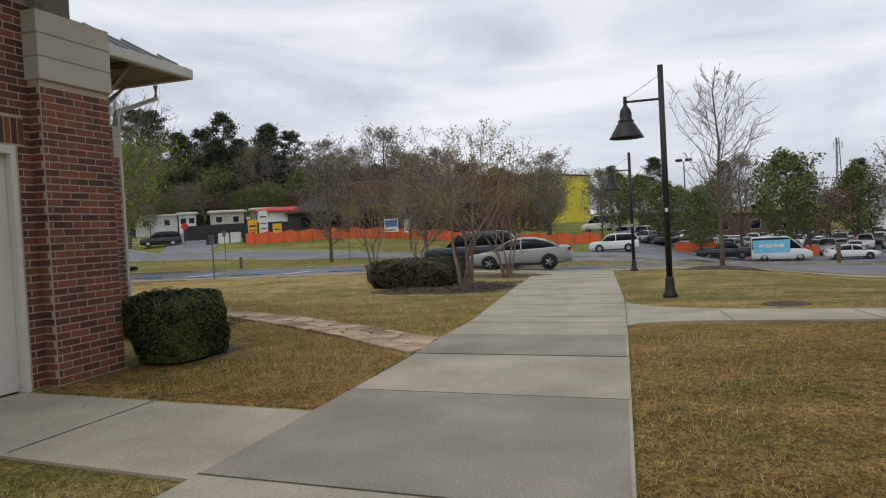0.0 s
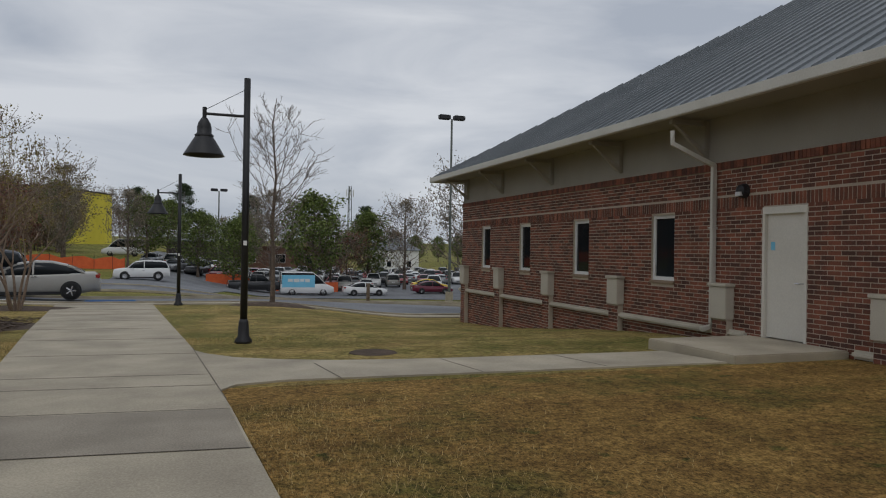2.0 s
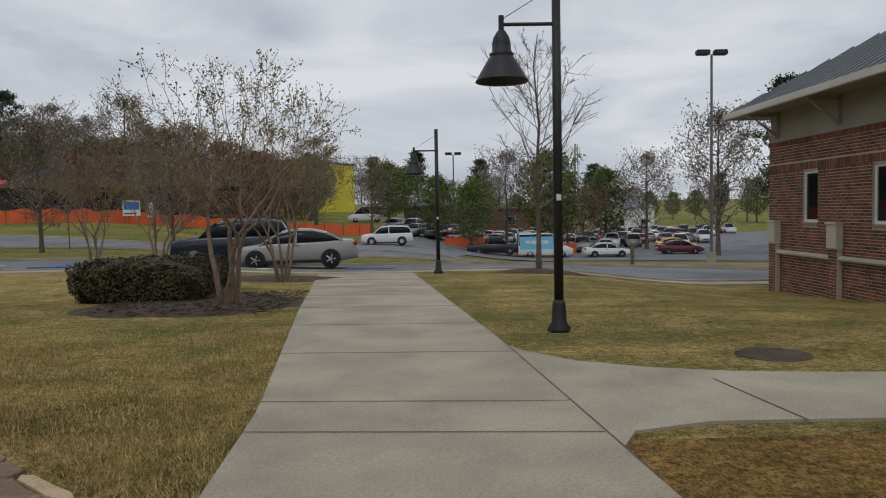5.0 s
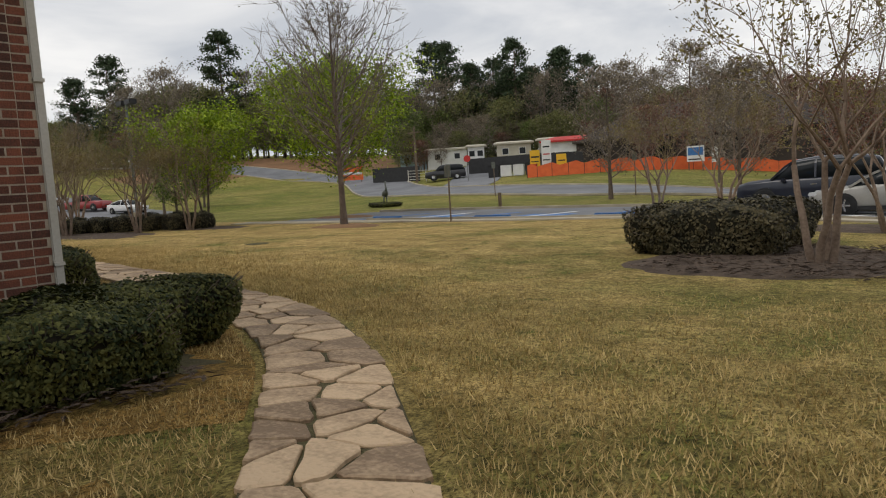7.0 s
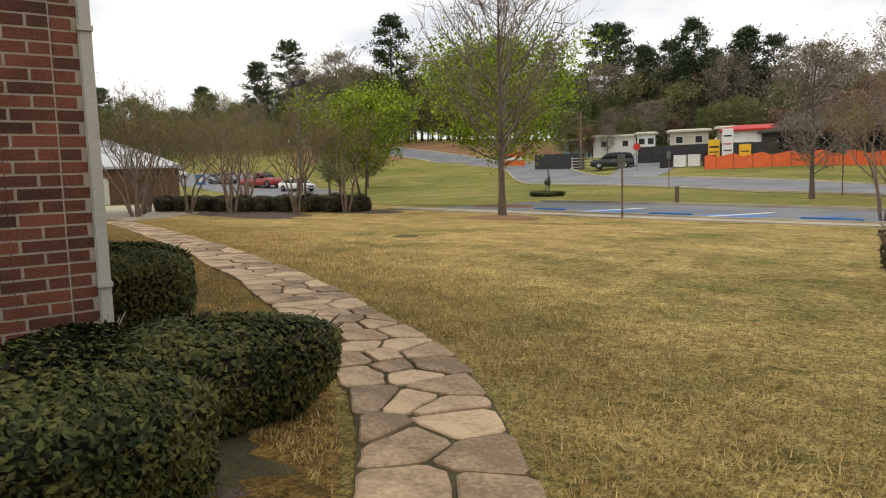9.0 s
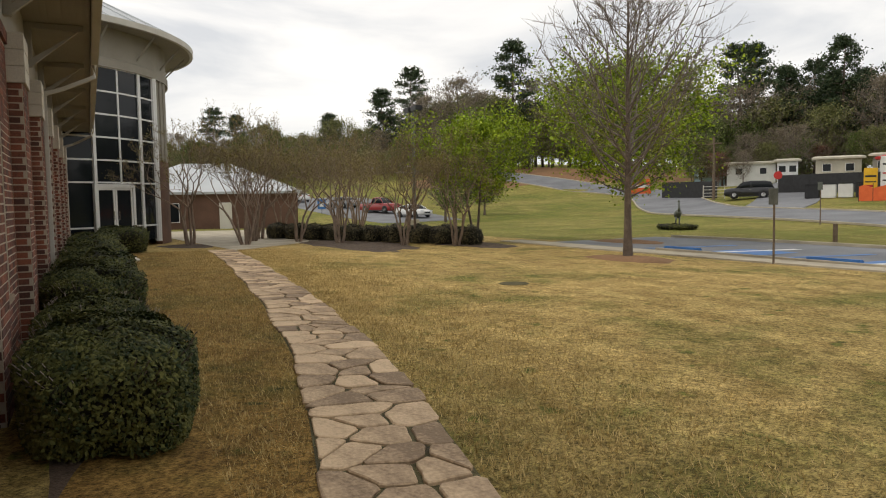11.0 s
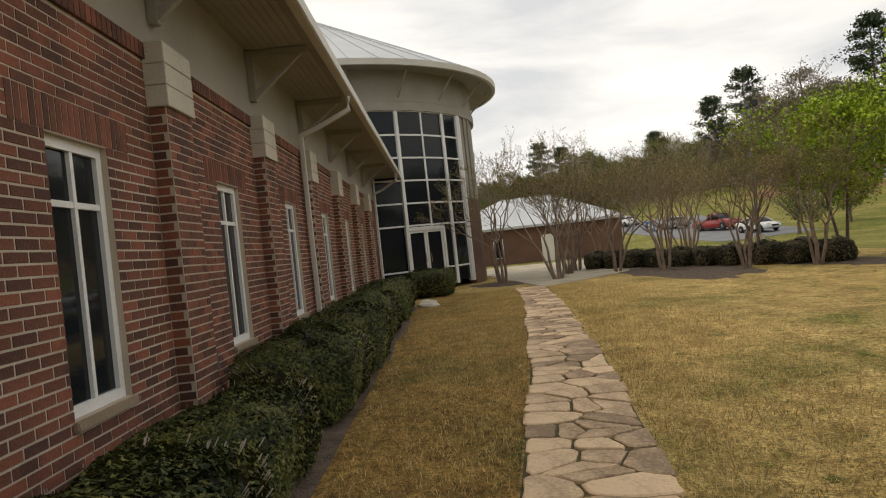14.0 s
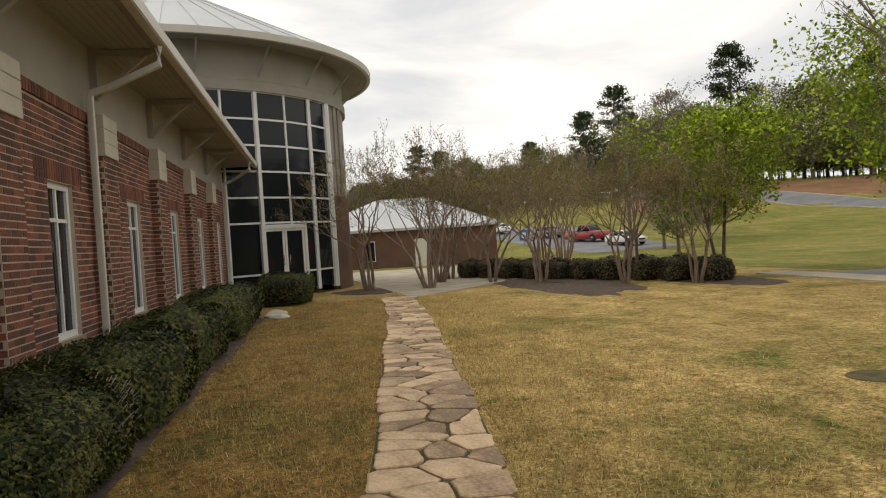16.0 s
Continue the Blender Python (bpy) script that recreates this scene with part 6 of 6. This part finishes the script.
car("sedan", P["maroon"], "maroon sedan in the car park", (27.5, 82), 175)
car("van", P["white"], "white van by the yellow building", (-9, 118), 0, category="van")
car("sedan", P["white"], "white sedan behind the shrubs", (-112, 40), 10)
car("sedan", P["grey"], "grey sedan behind the shrubs", (-97, 42), 20)
car("pickup", P["red"], "dark red pickup behind the shrubs", (-87, 43.5), 205)
car("sedan", P["white"], "white and silver sedan behind the shrubs", (-78, 44.0), 195)


# ---- fence, signs, distance ----
fence_line = curve_points([(-42.8, 69.0), (-38, 70.6), (-33.5, 74), (-28.5, 79), (-20, 83), (-12, 85.5), (-6, 87)], 7)
fence = thing("safety_fence", "sagging orange plastic safety fence on stakes", "fence")
prev = None
for i, (x, y) in enumerate(fence_line):
    z = ground_z(x, y)
    if i % 2 == 0:
        part("stake", Geo().tube([(x, y, z - 0.2), (x, y, z + 1.5)], 0.03, 5), M["black"], fence)
    top = z + 1.25 + 0.18 * math.sin(i * 2.1)
    if prev:
        a, b = prev, (x, y, z + 0.05, top)
        part("mesh_panel", Geo().loft([[(a[0], a[1] - 0.015, a[2]), (a[0], a[1] + 0.015, a[2]), (a[0], a[1] + 0.015, a[3]), (a[0], a[1] - 0.015, a[3])],
                                       [(b[0], b[1] - 0.015, b[2]), (b[0], b[1] + 0.015, b[2]), (b[0], b[1] + 0.015, b[3]), (b[0], b[1] - 0.015, b[3])]]), M["orange"], fence)
    prev = (x, y, z + 0.05, top)
for x, y in ((4.5, 84), (10, 85.5), (15, 86)):
    g = Geo().box((-2.2, -0.04, 0), (2.2, 0.04, 1.15))
    o = whole("barrier_screen", g, M["orange"], "orange mesh barrier in the car park", "barrier", group="orange barriers")
    o.matrix_basis = pose(x, y, ground_z(x, y) + 0.05, 0, 0, 5)


def sign_board(x, y, w, h, z0, mat, label, rz=20, bars=(), posts=True):
    s = thing("sign_board", label, "sign", (x, y, ground_z(x, y)), rz, group="site signs")
    part("panel", Geo().box((-w / 2, -0.03, z0), (w / 2, 0.03, z0 + h)), M[mat], s)
    if posts:
        for d in (-w * 0.4, w * 0.4):
            part("post", Geo().box((d - 0.05, 0.03, -0.2), (d + 0.05, 0.13, z0 + h)), M["wood"], s)
    for a, b, c, d, m in bars:
        part("print", Geo().box((a * w, -0.04, z0 + b * h), (c * w, -0.03, z0 + d * h)), M[m], s)
    return s


sign_board(-42.2, 69.6, 1.0, 2.0, 0.75, "sign_y", "yellow site safety sign behind the orange fence", 34, ((-0.4, 0.62, 0.4, 0.7, "black"), (-0.4, 0.4, 0.4, 0.45, "black"), (-0.4, 0.2, 0.2, 0.3, "red")))
sign_board(-41.0, 69.9, 0.95, 2.9, 0.75, "white", "tall white site notice behind the orange fence", 34, ((-0.35, 0.3, 0.35, 0.34, "black"), (-0.35, 0.5, 0.35, 0.54, "red"), (-0.35, 0.75, 0.35, 0.8, "black")))
sign_board(-39.7, 70.6, 1.0, 1.4, 0.75, "sign_y", "short yellow site notice behind the orange fence", 34, ((-0.35, 0.5, 0.35, 0.58, "black"),))
sign_board(-28.6, 77.0, 1.6, 1.5, 0.9, "white", "white project sign board with a blue picture", 20, ((-0.44, 0.4, 0.44, 0.9, "blue"), (-0.42, 0.1, 0.3, 0.18, "black")))
sign_board(-26.9, 77.6, 0.7, 1.5, 0.9, "white", "narrow white notice beside the project sign", 20)
for x, y, m in ((-49.6, 72.4, "black"), (-48.2, 72.8, "white"), (-46.8, 73.2, "white"), (-45.4, 73.6, "black")):
    b = thing("portable_bin", "painted steel site bin beside the gate", "bin", (x, y, ground_z(x, y)), 30, group="site bins")
    part("body", Geo().box((-0.6, -0.5, 0), (0.6, 0.5, 1.25)), M[m], b, bevel=0.04)
    part("lid", Geo().box((-0.63, -0.53, 1.25), (0.63, 0.53, 1.34)), M["black"], b, bevel=0.03)
rs = sign_board(-77.6, 76.2, 3.0, 1.9, 0.4, "orange", "orange and white road work board", 45, ((-0.45, 0.4, 0.45, 0.6, "white"),))
st = thing("stop_sign", "red octagonal stop sign on a grey post", "sign", (-51.6, 70.2, ground_z(-51.6, 70.2)), 30)
part("post", Geo().tube([(0, 0, -0.1), (0, 0, 2.8)], 0.035, 6), M["bronze"], st)
part("plate", Geo().tube([(0, -0.05, 2.5), (0, -0.08, 2.5)], 0.4, 8), M["red"], st)
for x, y, h in ((-18.1, 28.35, 2.1), (-22.7, 37.5, 0.75), (9.5, 37.4, 1.0), (-19, 45, 2.4), (-31, 48, 2.4)):
    p = thing("marker_post", "slim weathered sign post at the kerb", "post", (x, y, ground_z(x, y)), group="marker posts")
    part("pole", Geo().tube([(0, 0, -0.1), (0, 0, h)], 0.03 if h > 1.5 else 0.09, 8), M["wood"], p)
    if h > 1.5:
        part("plate", Geo().box((-0.15, -0.045, h - 0.45), (0.15, -0.03, h)), M["bronze"], p)
bs = thing("parking_sign", "blue disabled parking sign on a post", "sign", (-90, 37, ground_z(-90, 37)), 70)
part("post", Geo().tube([(0, 0, -0.1), (0, 0, 1.8)], 0.04, 6), M["bronze"], bs)
part("plate", Geo().box((-0.5, -0.08, 0.6), (0.5, -0.04, 1.8)), M["blue"], bs)
part("pictogram", Geo().box((-0.25, -0.09, 0.9), (0.25, -0.08, 1.5)), M["white"], bs)
for x, y, h in ((-61.5, 72.4, 6.8), (-83.2, 110.4, 10), (-64.5, 102, 6.5)):
    u = thing("utility_pole", "weathered wooden utility pole with a crossarm", "pole", (x, y, ground_z(x, y)), group="utility poles")
    part("pole", Geo().tube([(0, 0, -0.3), (0, 0, h)], [0.17, 0.11], 8), M["wood"], u)
    part("crossarm", Geo().box((-1.1, -0.06, h - 0.8), (1.1, 0.06, h - 0.68)), M["wood"], u)


def block_building(name, label, cx, cy, rz, w, d, h, mat, roof, rise, windows=(), trim="white", skirt=2.0, door=None):
    b = thing(name, label, "building", (cx, cy, ground_z(cx, cy)), rz)
    part("wall", Geo().box((-w / 2, -d / 2, -skirt), (w / 2, d / 2, h)), M[mat], b)
    o = 0.4
    e = [(-w / 2 - o, -d / 2 - o), (w / 2 + o, -d / 2 - o), (w / 2 + o, d / 2 + o), (-w / 2 - o, d / 2 + o)]
    k = min(w, d) / 2 * 0.9 if rise > 0.4 else 0.05
    t = [(-w / 2 + k, -d / 2 + k), (w / 2 - k, -d / 2 + k), (w / 2 - k, d / 2 - k), (-w / 2 + k, d / 2 - k)]
    part("roof", Geo().loft([[(x, y, h) for x, y in e], [(x, y, h + 0.2) for x, y in e], [(x, y, h + 0.2 + rise) for x, y in t]]), M[roof], b)
    for x, z, ww, hh in windows:
        win = part("window", Geo().box((x - ww / 2, -d / 2 - 0.03, z), (x + ww / 2, -d / 2 + 0.02, z + hh)), M[trim], b)
        part("pane", Geo().box((x - ww / 2 + 0.06, -d / 2 - 0.045, z + 0.06), (x + ww / 2 - 0.06, -d / 2 - 0.03, z + hh - 0.06)), M["glass"], win)
    if door:
        part("door", Geo().box((door - 0.5, -d / 2 - 0.04, 0), (door + 0.5, -d / 2, 2.2)), M["cream"], b)
    return b


dark = block_building("low_house", "long low dark brown building with a hip roof", -35, 97, 16, 29, 16, 2.6, "darkroof", "darkroof", 4.2, [(-12 + 4 * i, 0.8, 1.6, 1.3) for i in range(7)], trim="darkroof")
yel = block_building("yellow_building", "three-storey building under construction in yellow sheathing", -27.0, 178, -24, 10, 24, 11.3, "yellow", "darkroof", 0.1,
                     [(-3.2 + 2.15 * c, 1.4 + 3.5 * r, 1.9, 1.9) for r in (0, 1, 2) for c in range(4)], trim="stucco")
yel2 = block_building("yellow_wing", "lower yellow sheathed wing behind the trees", -42, 176, -6, 16, 20, 8.6, "yellow", "darkroof", 0.1, [(-6 + 3 * c, 1.4 + 3.5 * r, 2.2, 1.6) for r in (0, 1) for c in range(5)], trim="stucco")
block_building("brick_hall", "wide low brown brick hall beyond the car park", 14, 165, 0, 34, 20, 4.2, "brownwall", "brownwall", 0.1, [(-14 + 6 * i, 1, 2, 1.8) for i in range(5)])
block_building("brick_hall_annex", "grey roofed entrance wing of the brick hall", 2, 152, 0, 12, 10, 3.2, "darkroof", "roof", 1.4)
block_building("white_house", "white house with a grey roof on the far side", 48, 175, 0, 10, 9, 5, "white", "roof", 3, [(-2.5, 1, 1.2, 1.5), (2.5, 1, 1.2, 1.5)])
block_building("office", "red-brown brick outbuilding with a grey metal roof", -72, 21, 80, 15, 12, 2.9, "brownwall", "roof_pale", 2.6, [(-2.4, 0.6, 0.8, 1.6)], door=1.6)
for x, y, rz, m, w in ((-73.9, 92.6, 40, "white", 6), (-79.0, 90.3, 43, "trailer_blue", 4), (-68.2, 92.6, 38, "white", 2.4), (-58.0, 88.0, 36, "stone", 4.5), (-53.0, 89.8, 33, "stucco", 3.6)):
    block_building("trailer", "pale mobile home on the rise", x, y, rz, w, 4, 2.6, m, "stone", 0.15, [(-w / 4, 1.2, 0.9, 0.9), (w / 4, 1.2, 0.9, 0.9)])
shed = block_building("site_shed", "red-roofed white site shed behind the fence", -48.3, 86.5, 30, 6.5, 3, 2.5, "white", "red", 0.5)
dark_fence = thing("screen_fence", "black screened fence at the site gate", "fence", (0, 0, 0))
for i in range(14):
    x, y = (-71.5 + 1.8 * i, 74.4 - 0.1 * i) if i < 5 else (-66.5 + 1.8 * i, 77.6)
    z = ground_z(x, y)
    part("screen_panel", Geo().box((x, y, z - 0.1), (x + 1.78, y + 0.05, z + 1.9)), M["black"], dark_fence)
gate = thing("metal_gate", "pale tubular steel gate across the site road", "gate", (-61.0, 73.2, ground_z(-61.0, 73.2)), 35)
for k in range(4):
    part("rail", Geo().tube([(-2, 0, 0.3 + 0.35 * k), (2.5, 0, 0.3 + 0.35 * k)], 0.035, 6), M["gutter"], gate)
for d in (-2, 0.2, 2.5):
    part("post", Geo().tube([(d, 0, 0), (d, 0, 1.5)], 0.05, 6), M["gutter"], gate)
car("suv", P["black"], "black SUV waiting at the site gate", (-57.2, 72.8), 40)
tower = thing("cell_tower", "distant lattice radio mast", "mast", (62, 300, ground_z(62, 300)))
for d in ((-1.2, -1.2), (1.2, -1.2), (0, 1.2)):
    part("leg", Geo().tube([(d[0], d[1], -1), (d[0] * 0.4, d[1] * 0.4, 30)], 0.16, 4), M["bronze"], tower)
for k in range(7):
    part("ring", Geo().tube([(-1.2 + 0.1 * k, -1, 3 + 4 * k), (1.2 - 0.1 * k, -1, 5 + 4 * k)], 0.1, 4), M["bronze"], tower)
for k in range(3):
    part("antenna", Geo().box((-1.6 + 1.4 * k, -0.9, 25.5), (-1.2 + 1.4 * k, -0.5, 28.5)), M["white"], tower)

# statue on its mound
stz = ground_z(-35.5, 41.8)
st = Geo()
for side in (-0.1, 0.1):
    st.tube([(side, 0, 0.1), (side, 0.02, 0.42), (side * 0.9, -0.06, 0.75)], [0.035, 0.04, 0.06], 8)
    st.tube([(side, -0.16, 0.1), (side, 0.1, 0.12)], [0.02, 0.05], 6)
st.tube([(0, 0.42, 0.62), (0, 0.28, 0.74), (0, 0.05, 0.86), (0, -0.16, 0.98), (0, -0.3, 1.1)], [0.03, 0.13, 0.22, 0.2, 0.1], 12)
st.tube([(0, -0.26, 1.05), (0, -0.36, 1.25), (0, -0.26, 1.45), (0, -0.24, 1.62)], [0.1, 0.07, 0.055, 0.06], 8)
st.tube([(0, -0.2, 1.62), (0, -0.3, 1.66), (0, -0.55, 1.6)], [0.06, 0.06, 0.012], 8)
o = whole("statue", st, M["bronze"], "grey bronze statue of a wading bird on low ground cover", "statue", smooth=True)
o.matrix_basis = pose(-35.5, 41.8, stz, 0, 0, 60)
hedge(-36.6, 41.1, -34.4, 42.5, 0.32, 900, "low ground cover around the statue", 90, size=0.09, group="shrubs")

# small things near the path
def rock(x, y, s, seed):
    rnd = random.Random(seed)
    bm = bmesh.new()
    bmesh.ops.create_icosphere(bm, subdivisions=3, radius=s)
    for v in bm.verts:
        v.co *= 1 + 0.25 * noise.noise(v.co * 3 / s * 0.4 + Vector((seed, 0, 0)))
        v.co.z *= 0.45
    me = bpy.data.meshes.new("rock")
    bm.to_mesh(me)
    bm.free()
    me.materials.append(M["stone"])
    o = new("rock", me)
    o.matrix_basis = pose(x, y, ground_z(x, y) + s * 0.2, 0, 0, seed * 40)
    tagged(o, "pale rounded rock at the hedge edge", "rock", "edge rocks")


rock(-29.4, 12.35, 0.3, 1)
rock(-28.8, 12.5, 0.22, 2)
rock(-29.1, 12.3, 0.18, 3)
pl = thing("drain_cover", "round dark drain cover in the lawn", "drain", (-17.0, 19.2, ground_z(-17, 19.2)))
part("ring", Geo().lathe([(0.0, 0.012), (0.3, 0.015), (0.32, 0.0)], 28), M["flagbed"], pl)
pl = thing("drain_cover", "round dark drain cover in the lawn", "drain", (3.9, 12.9, ground_z(3.9, 12.9)))
part("ring", Geo().lathe([(0.0, 0.012), (0.36, 0.015), (0.38, 0.0)], 28), M["mulch"], pl)
vent = thing("wall_vent", "small grey vent low in the brick wall", "vent", (-14.95, WALL_Y, 0.55))
part("plate", Geo().box((-0.09, 0.012, 0), (0.09, 0.03, 0.2)), M["bronze"], vent, bevel=0.005)

# ---- flagstone path ----
PATH_MID = curve_points([(-0.4, 7.95), (-1.9, 9.2), (-3.5, 10.56), (-4.9, 11.6), (-6.6, 12.5), (-8.9, 13.1), (-11.6, 13.68), (-14.5, 14.1), (-16.9, 14.42), (-21, 14.85), (-27, 15.5), (-33.5, 15.95)], 14)
mid = [Vector((*p, 0)) for p in PATH_MID]
dist = [0.0]
for a, b in zip(mid, mid[1:]):
    dist.append(dist[-1] + (b - a).length)
TOTAL = dist[-1]
HALF = 0.5


def half_width(s):
    return float(np.interp(s, (0, 6, 9), (0.42, 0.42, 0.5)))


def on_path(s, v):
    s = max(0.0, min(TOTAL, s))
    i = max(0, min(len(mid) - 2, int(np.searchsorted(dist, s)) - 1))
    t = (s - dist[i]) / max(1e-6, dist[i + 1] - dist[i])
    p = mid[i].lerp(mid[i + 1], t)
    d = (mid[min(i + 2, len(mid) - 1)] - mid[max(i - 1, 0)]).normalized()
    return p.x + d.y * v, p.y - d.x * v


path_thing = thing("flagstone_path", "curving path of irregular tan and pink flagstones", "path", kind="structure")
rows = []
for i in range(int(TOTAL / 0.35) + 1):
    s = min(TOTAL, i * 0.35)
    rows.append([(*q, ground_z(*q) + 0.012) for q in (on_path(s, 0.02 - half_width(s)), on_path(s, -0.2), on_path(s, 0.2), on_path(s, half_width(s) - 0.02))])
part("bed", Geo().loft(rows, False, False), M["flagbed"], path_thing, "dark soil and moss in the joints")
rnd = random.Random(5)
seeds = []
s = 0.1
while s < TOTAL:
    n = rnd.choice((2, 2, 3, 3, 1, 2))
    for k in range(n):
        seeds.append((s + rnd.uniform(-0.17, 0.17), (-HALF + (k + 0.5) * 2 * HALF / n + rnd.uniform(-0.14, 0.14)) * half_width(s) * 2))
    s += rnd.uniform(0.2, 0.42)


def cell(i):
    """The stone around one seed: the nearest part of the strip, cut by its neighbours."""
    sx, sy = seeds[i]
    hw = half_width(sx)
    ea, eb = hw + 0.03 * math.sin(sx * 1.7), hw + 0.03 * math.sin(sx * 2.3 + 1)
    poly = [(sx - 0.7, -ea), (sx + 0.7, -ea), (sx + 0.7, eb), (sx - 0.7, eb)]
    for j, (ox, oy) in enumerate(seeds):
        if j == i or abs(ox - sx) > 1.6:
            continue
        mx, my, nx, ny = (sx + ox) / 2, (sy + oy) / 2, ox - sx, oy - sy
        out = []
        for k in range(len(poly)):
            p, q = poly[k], poly[(k + 1) % len(poly)]
            dp, dq = (p[0] - mx) * nx + (p[1] - my) * ny, (q[0] - mx) * nx + (q[1] - my) * ny
            if dp <= 0:
                out.append(p)
            if dp * dq < 0:
                t = dp / (dp - dq)
                out.append((p[0] + (q[0] - p[0]) * t, p[1] + (q[1] - p[1]) * t))
        poly = out
        if len(poly) < 3:
            return None
    return poly


for i in range(len(seeds)):
    poly = cell(i)
    if not poly:
        continue
    cx, cy = sum(p[0] for p in poly) / len(poly), sum(p[1] for p in poly) / len(poly)
    ring = []
    n = len(poly)
    for k in range(n):
        p, q = poly[k], poly[(k + 1) % n]
        L = math.hypot(q[0] - p[0], q[1] - p[1])
        if L < 0.03:
            continue
        for t in (0.12, 0.5, 0.88) if L > 0.12 else (0.5,):
            x, y = p[0] + (q[0] - p[0]) * t, p[1] + (q[1] - p[1]) * t
            dx, dy = cx - x, cy - y
            d = max(1e-6, math.hypot(dx, dy))
            ins = 0.008 + rnd.uniform(0, 0.018)
            ring.append((x + dx / d * ins, y + dy / d * ins))
    if len(ring) < 3:
        continue
    lift = rnd.uniform(0.028, 0.042)
    X, Y = on_path(cx, cy)
    Z = ground_z(X, Y)
    bot, top, inn = [], [], []
    for (x, y) in ring:
        px, py = on_path(x, y)
        bot.append((px - X, py - Y, ground_z(px, py) - Z - 0.02))
        top.append((px - X, py - Y, ground_z(px, py) - Z + lift - 0.008))
        qx, qy = on_path(x + (cx - x) * 0.06, y + (cy - y) * 0.06)
        inn.append((qx - X, qy - Y, ground_z(qx, qy) - Z + lift + rnd.uniform(-0.002, 0.002)))
    o = part("flagstone", Geo().loft([bot, top, inn]), M["flag"], path_thing)
    o.location = (X, Y, Z)

# ---- grass blades beside the path ----
rnd = random.Random(9)
g = Geo()
count = 0
while count < 120000:
    s = TOTAL * rnd.random() ** 1.25
    off = rnd.choice((-1, 1)) * (HALF + abs(rnd.gauss(0, 1.5)) + rnd.uniform(-0.03, 0.06))
    x, y = on_path(s, off)
    if y < 12.0 - 0.2 * max(0, x + 8) and x < -7 or (walk_left(y) < x) or (x < -3.1 and y < 9.2) or (-7.3 < x < -5.0 and y < 11.2):
        if not (x < -7 and y > 12.05):
            continue
    count += 1
    z, a, h = ground_z(x, y), rnd.uniform(0, 6.28), rnd.uniform(0.025, 0.06)
    w = 0.0045
    c, sn = math.cos(a), math.sin(a)
    lx, ly = rnd.gauss(0, 0.025), rnd.gauss(0, 0.025)
    g.face((x - c * w, y - sn * w, z - 0.005), (x + c * w, y + sn * w, z - 0.005), (x + lx, y + ly, z + h))
for _ in range(26000):
    side = rnd.random() < 0.5
    y = rnd.uniform(1.5, 16)
    x = walk_left(y) - abs(rnd.gauss(0, 0.9)) + 0.02 if side else walk_right(y) + abs(rnd.gauss(0, 1.2)) - 0.02
    if side and (3.4 < y < 5.6 or 7.2 < y < 9.0) or (not side and 9.0 < y < 14.8):
        continue
    z, a, h = ground_z(x, y), rnd.uniform(0, 6.28), rnd.uniform(0.02, 0.06)
    c, sn = math.cos(a), math.sin(a)
    g.face((x - c * 0.004, y - sn * 0.004, z - 0.005), (x + c * 0.004, y + sn * 0.004, z - 0.005), (x + rnd.gauss(0, 0.025), y + rnd.gauss(0, 0.025), z + h))
whole("grass_blades", g, M["straw"], "short dry straw-coloured grass blades", "grass", "stuff")

# ---- single bricks of the nearest stretch of wall ----
bl, bh, bd = BR_L - 0.018, BR_H - 0.015, 0.005
bg = Geo()
bg.v = [(0, 0, 0), (-bl, 0, 0), (-bl, 0, bh), (0, 0, bh), (-0.003, bd, 0.003), (-bl + 0.003, bd, 0.003), (-bl + 0.003, bd, bh - 0.003), (-0.003, bd, bh - 0.003)]
bg.f = [(5, 4, 7, 6), (1, 0, 4, 5), (2, 1, 5, 6), (3, 2, 6, 7), (0, 3, 7, 4)]
bme = bg.mesh("brick", M["brick_one"])
for p in loose:
    o = new("brick", bme)
    o.parent = wall_n
    o.location = p
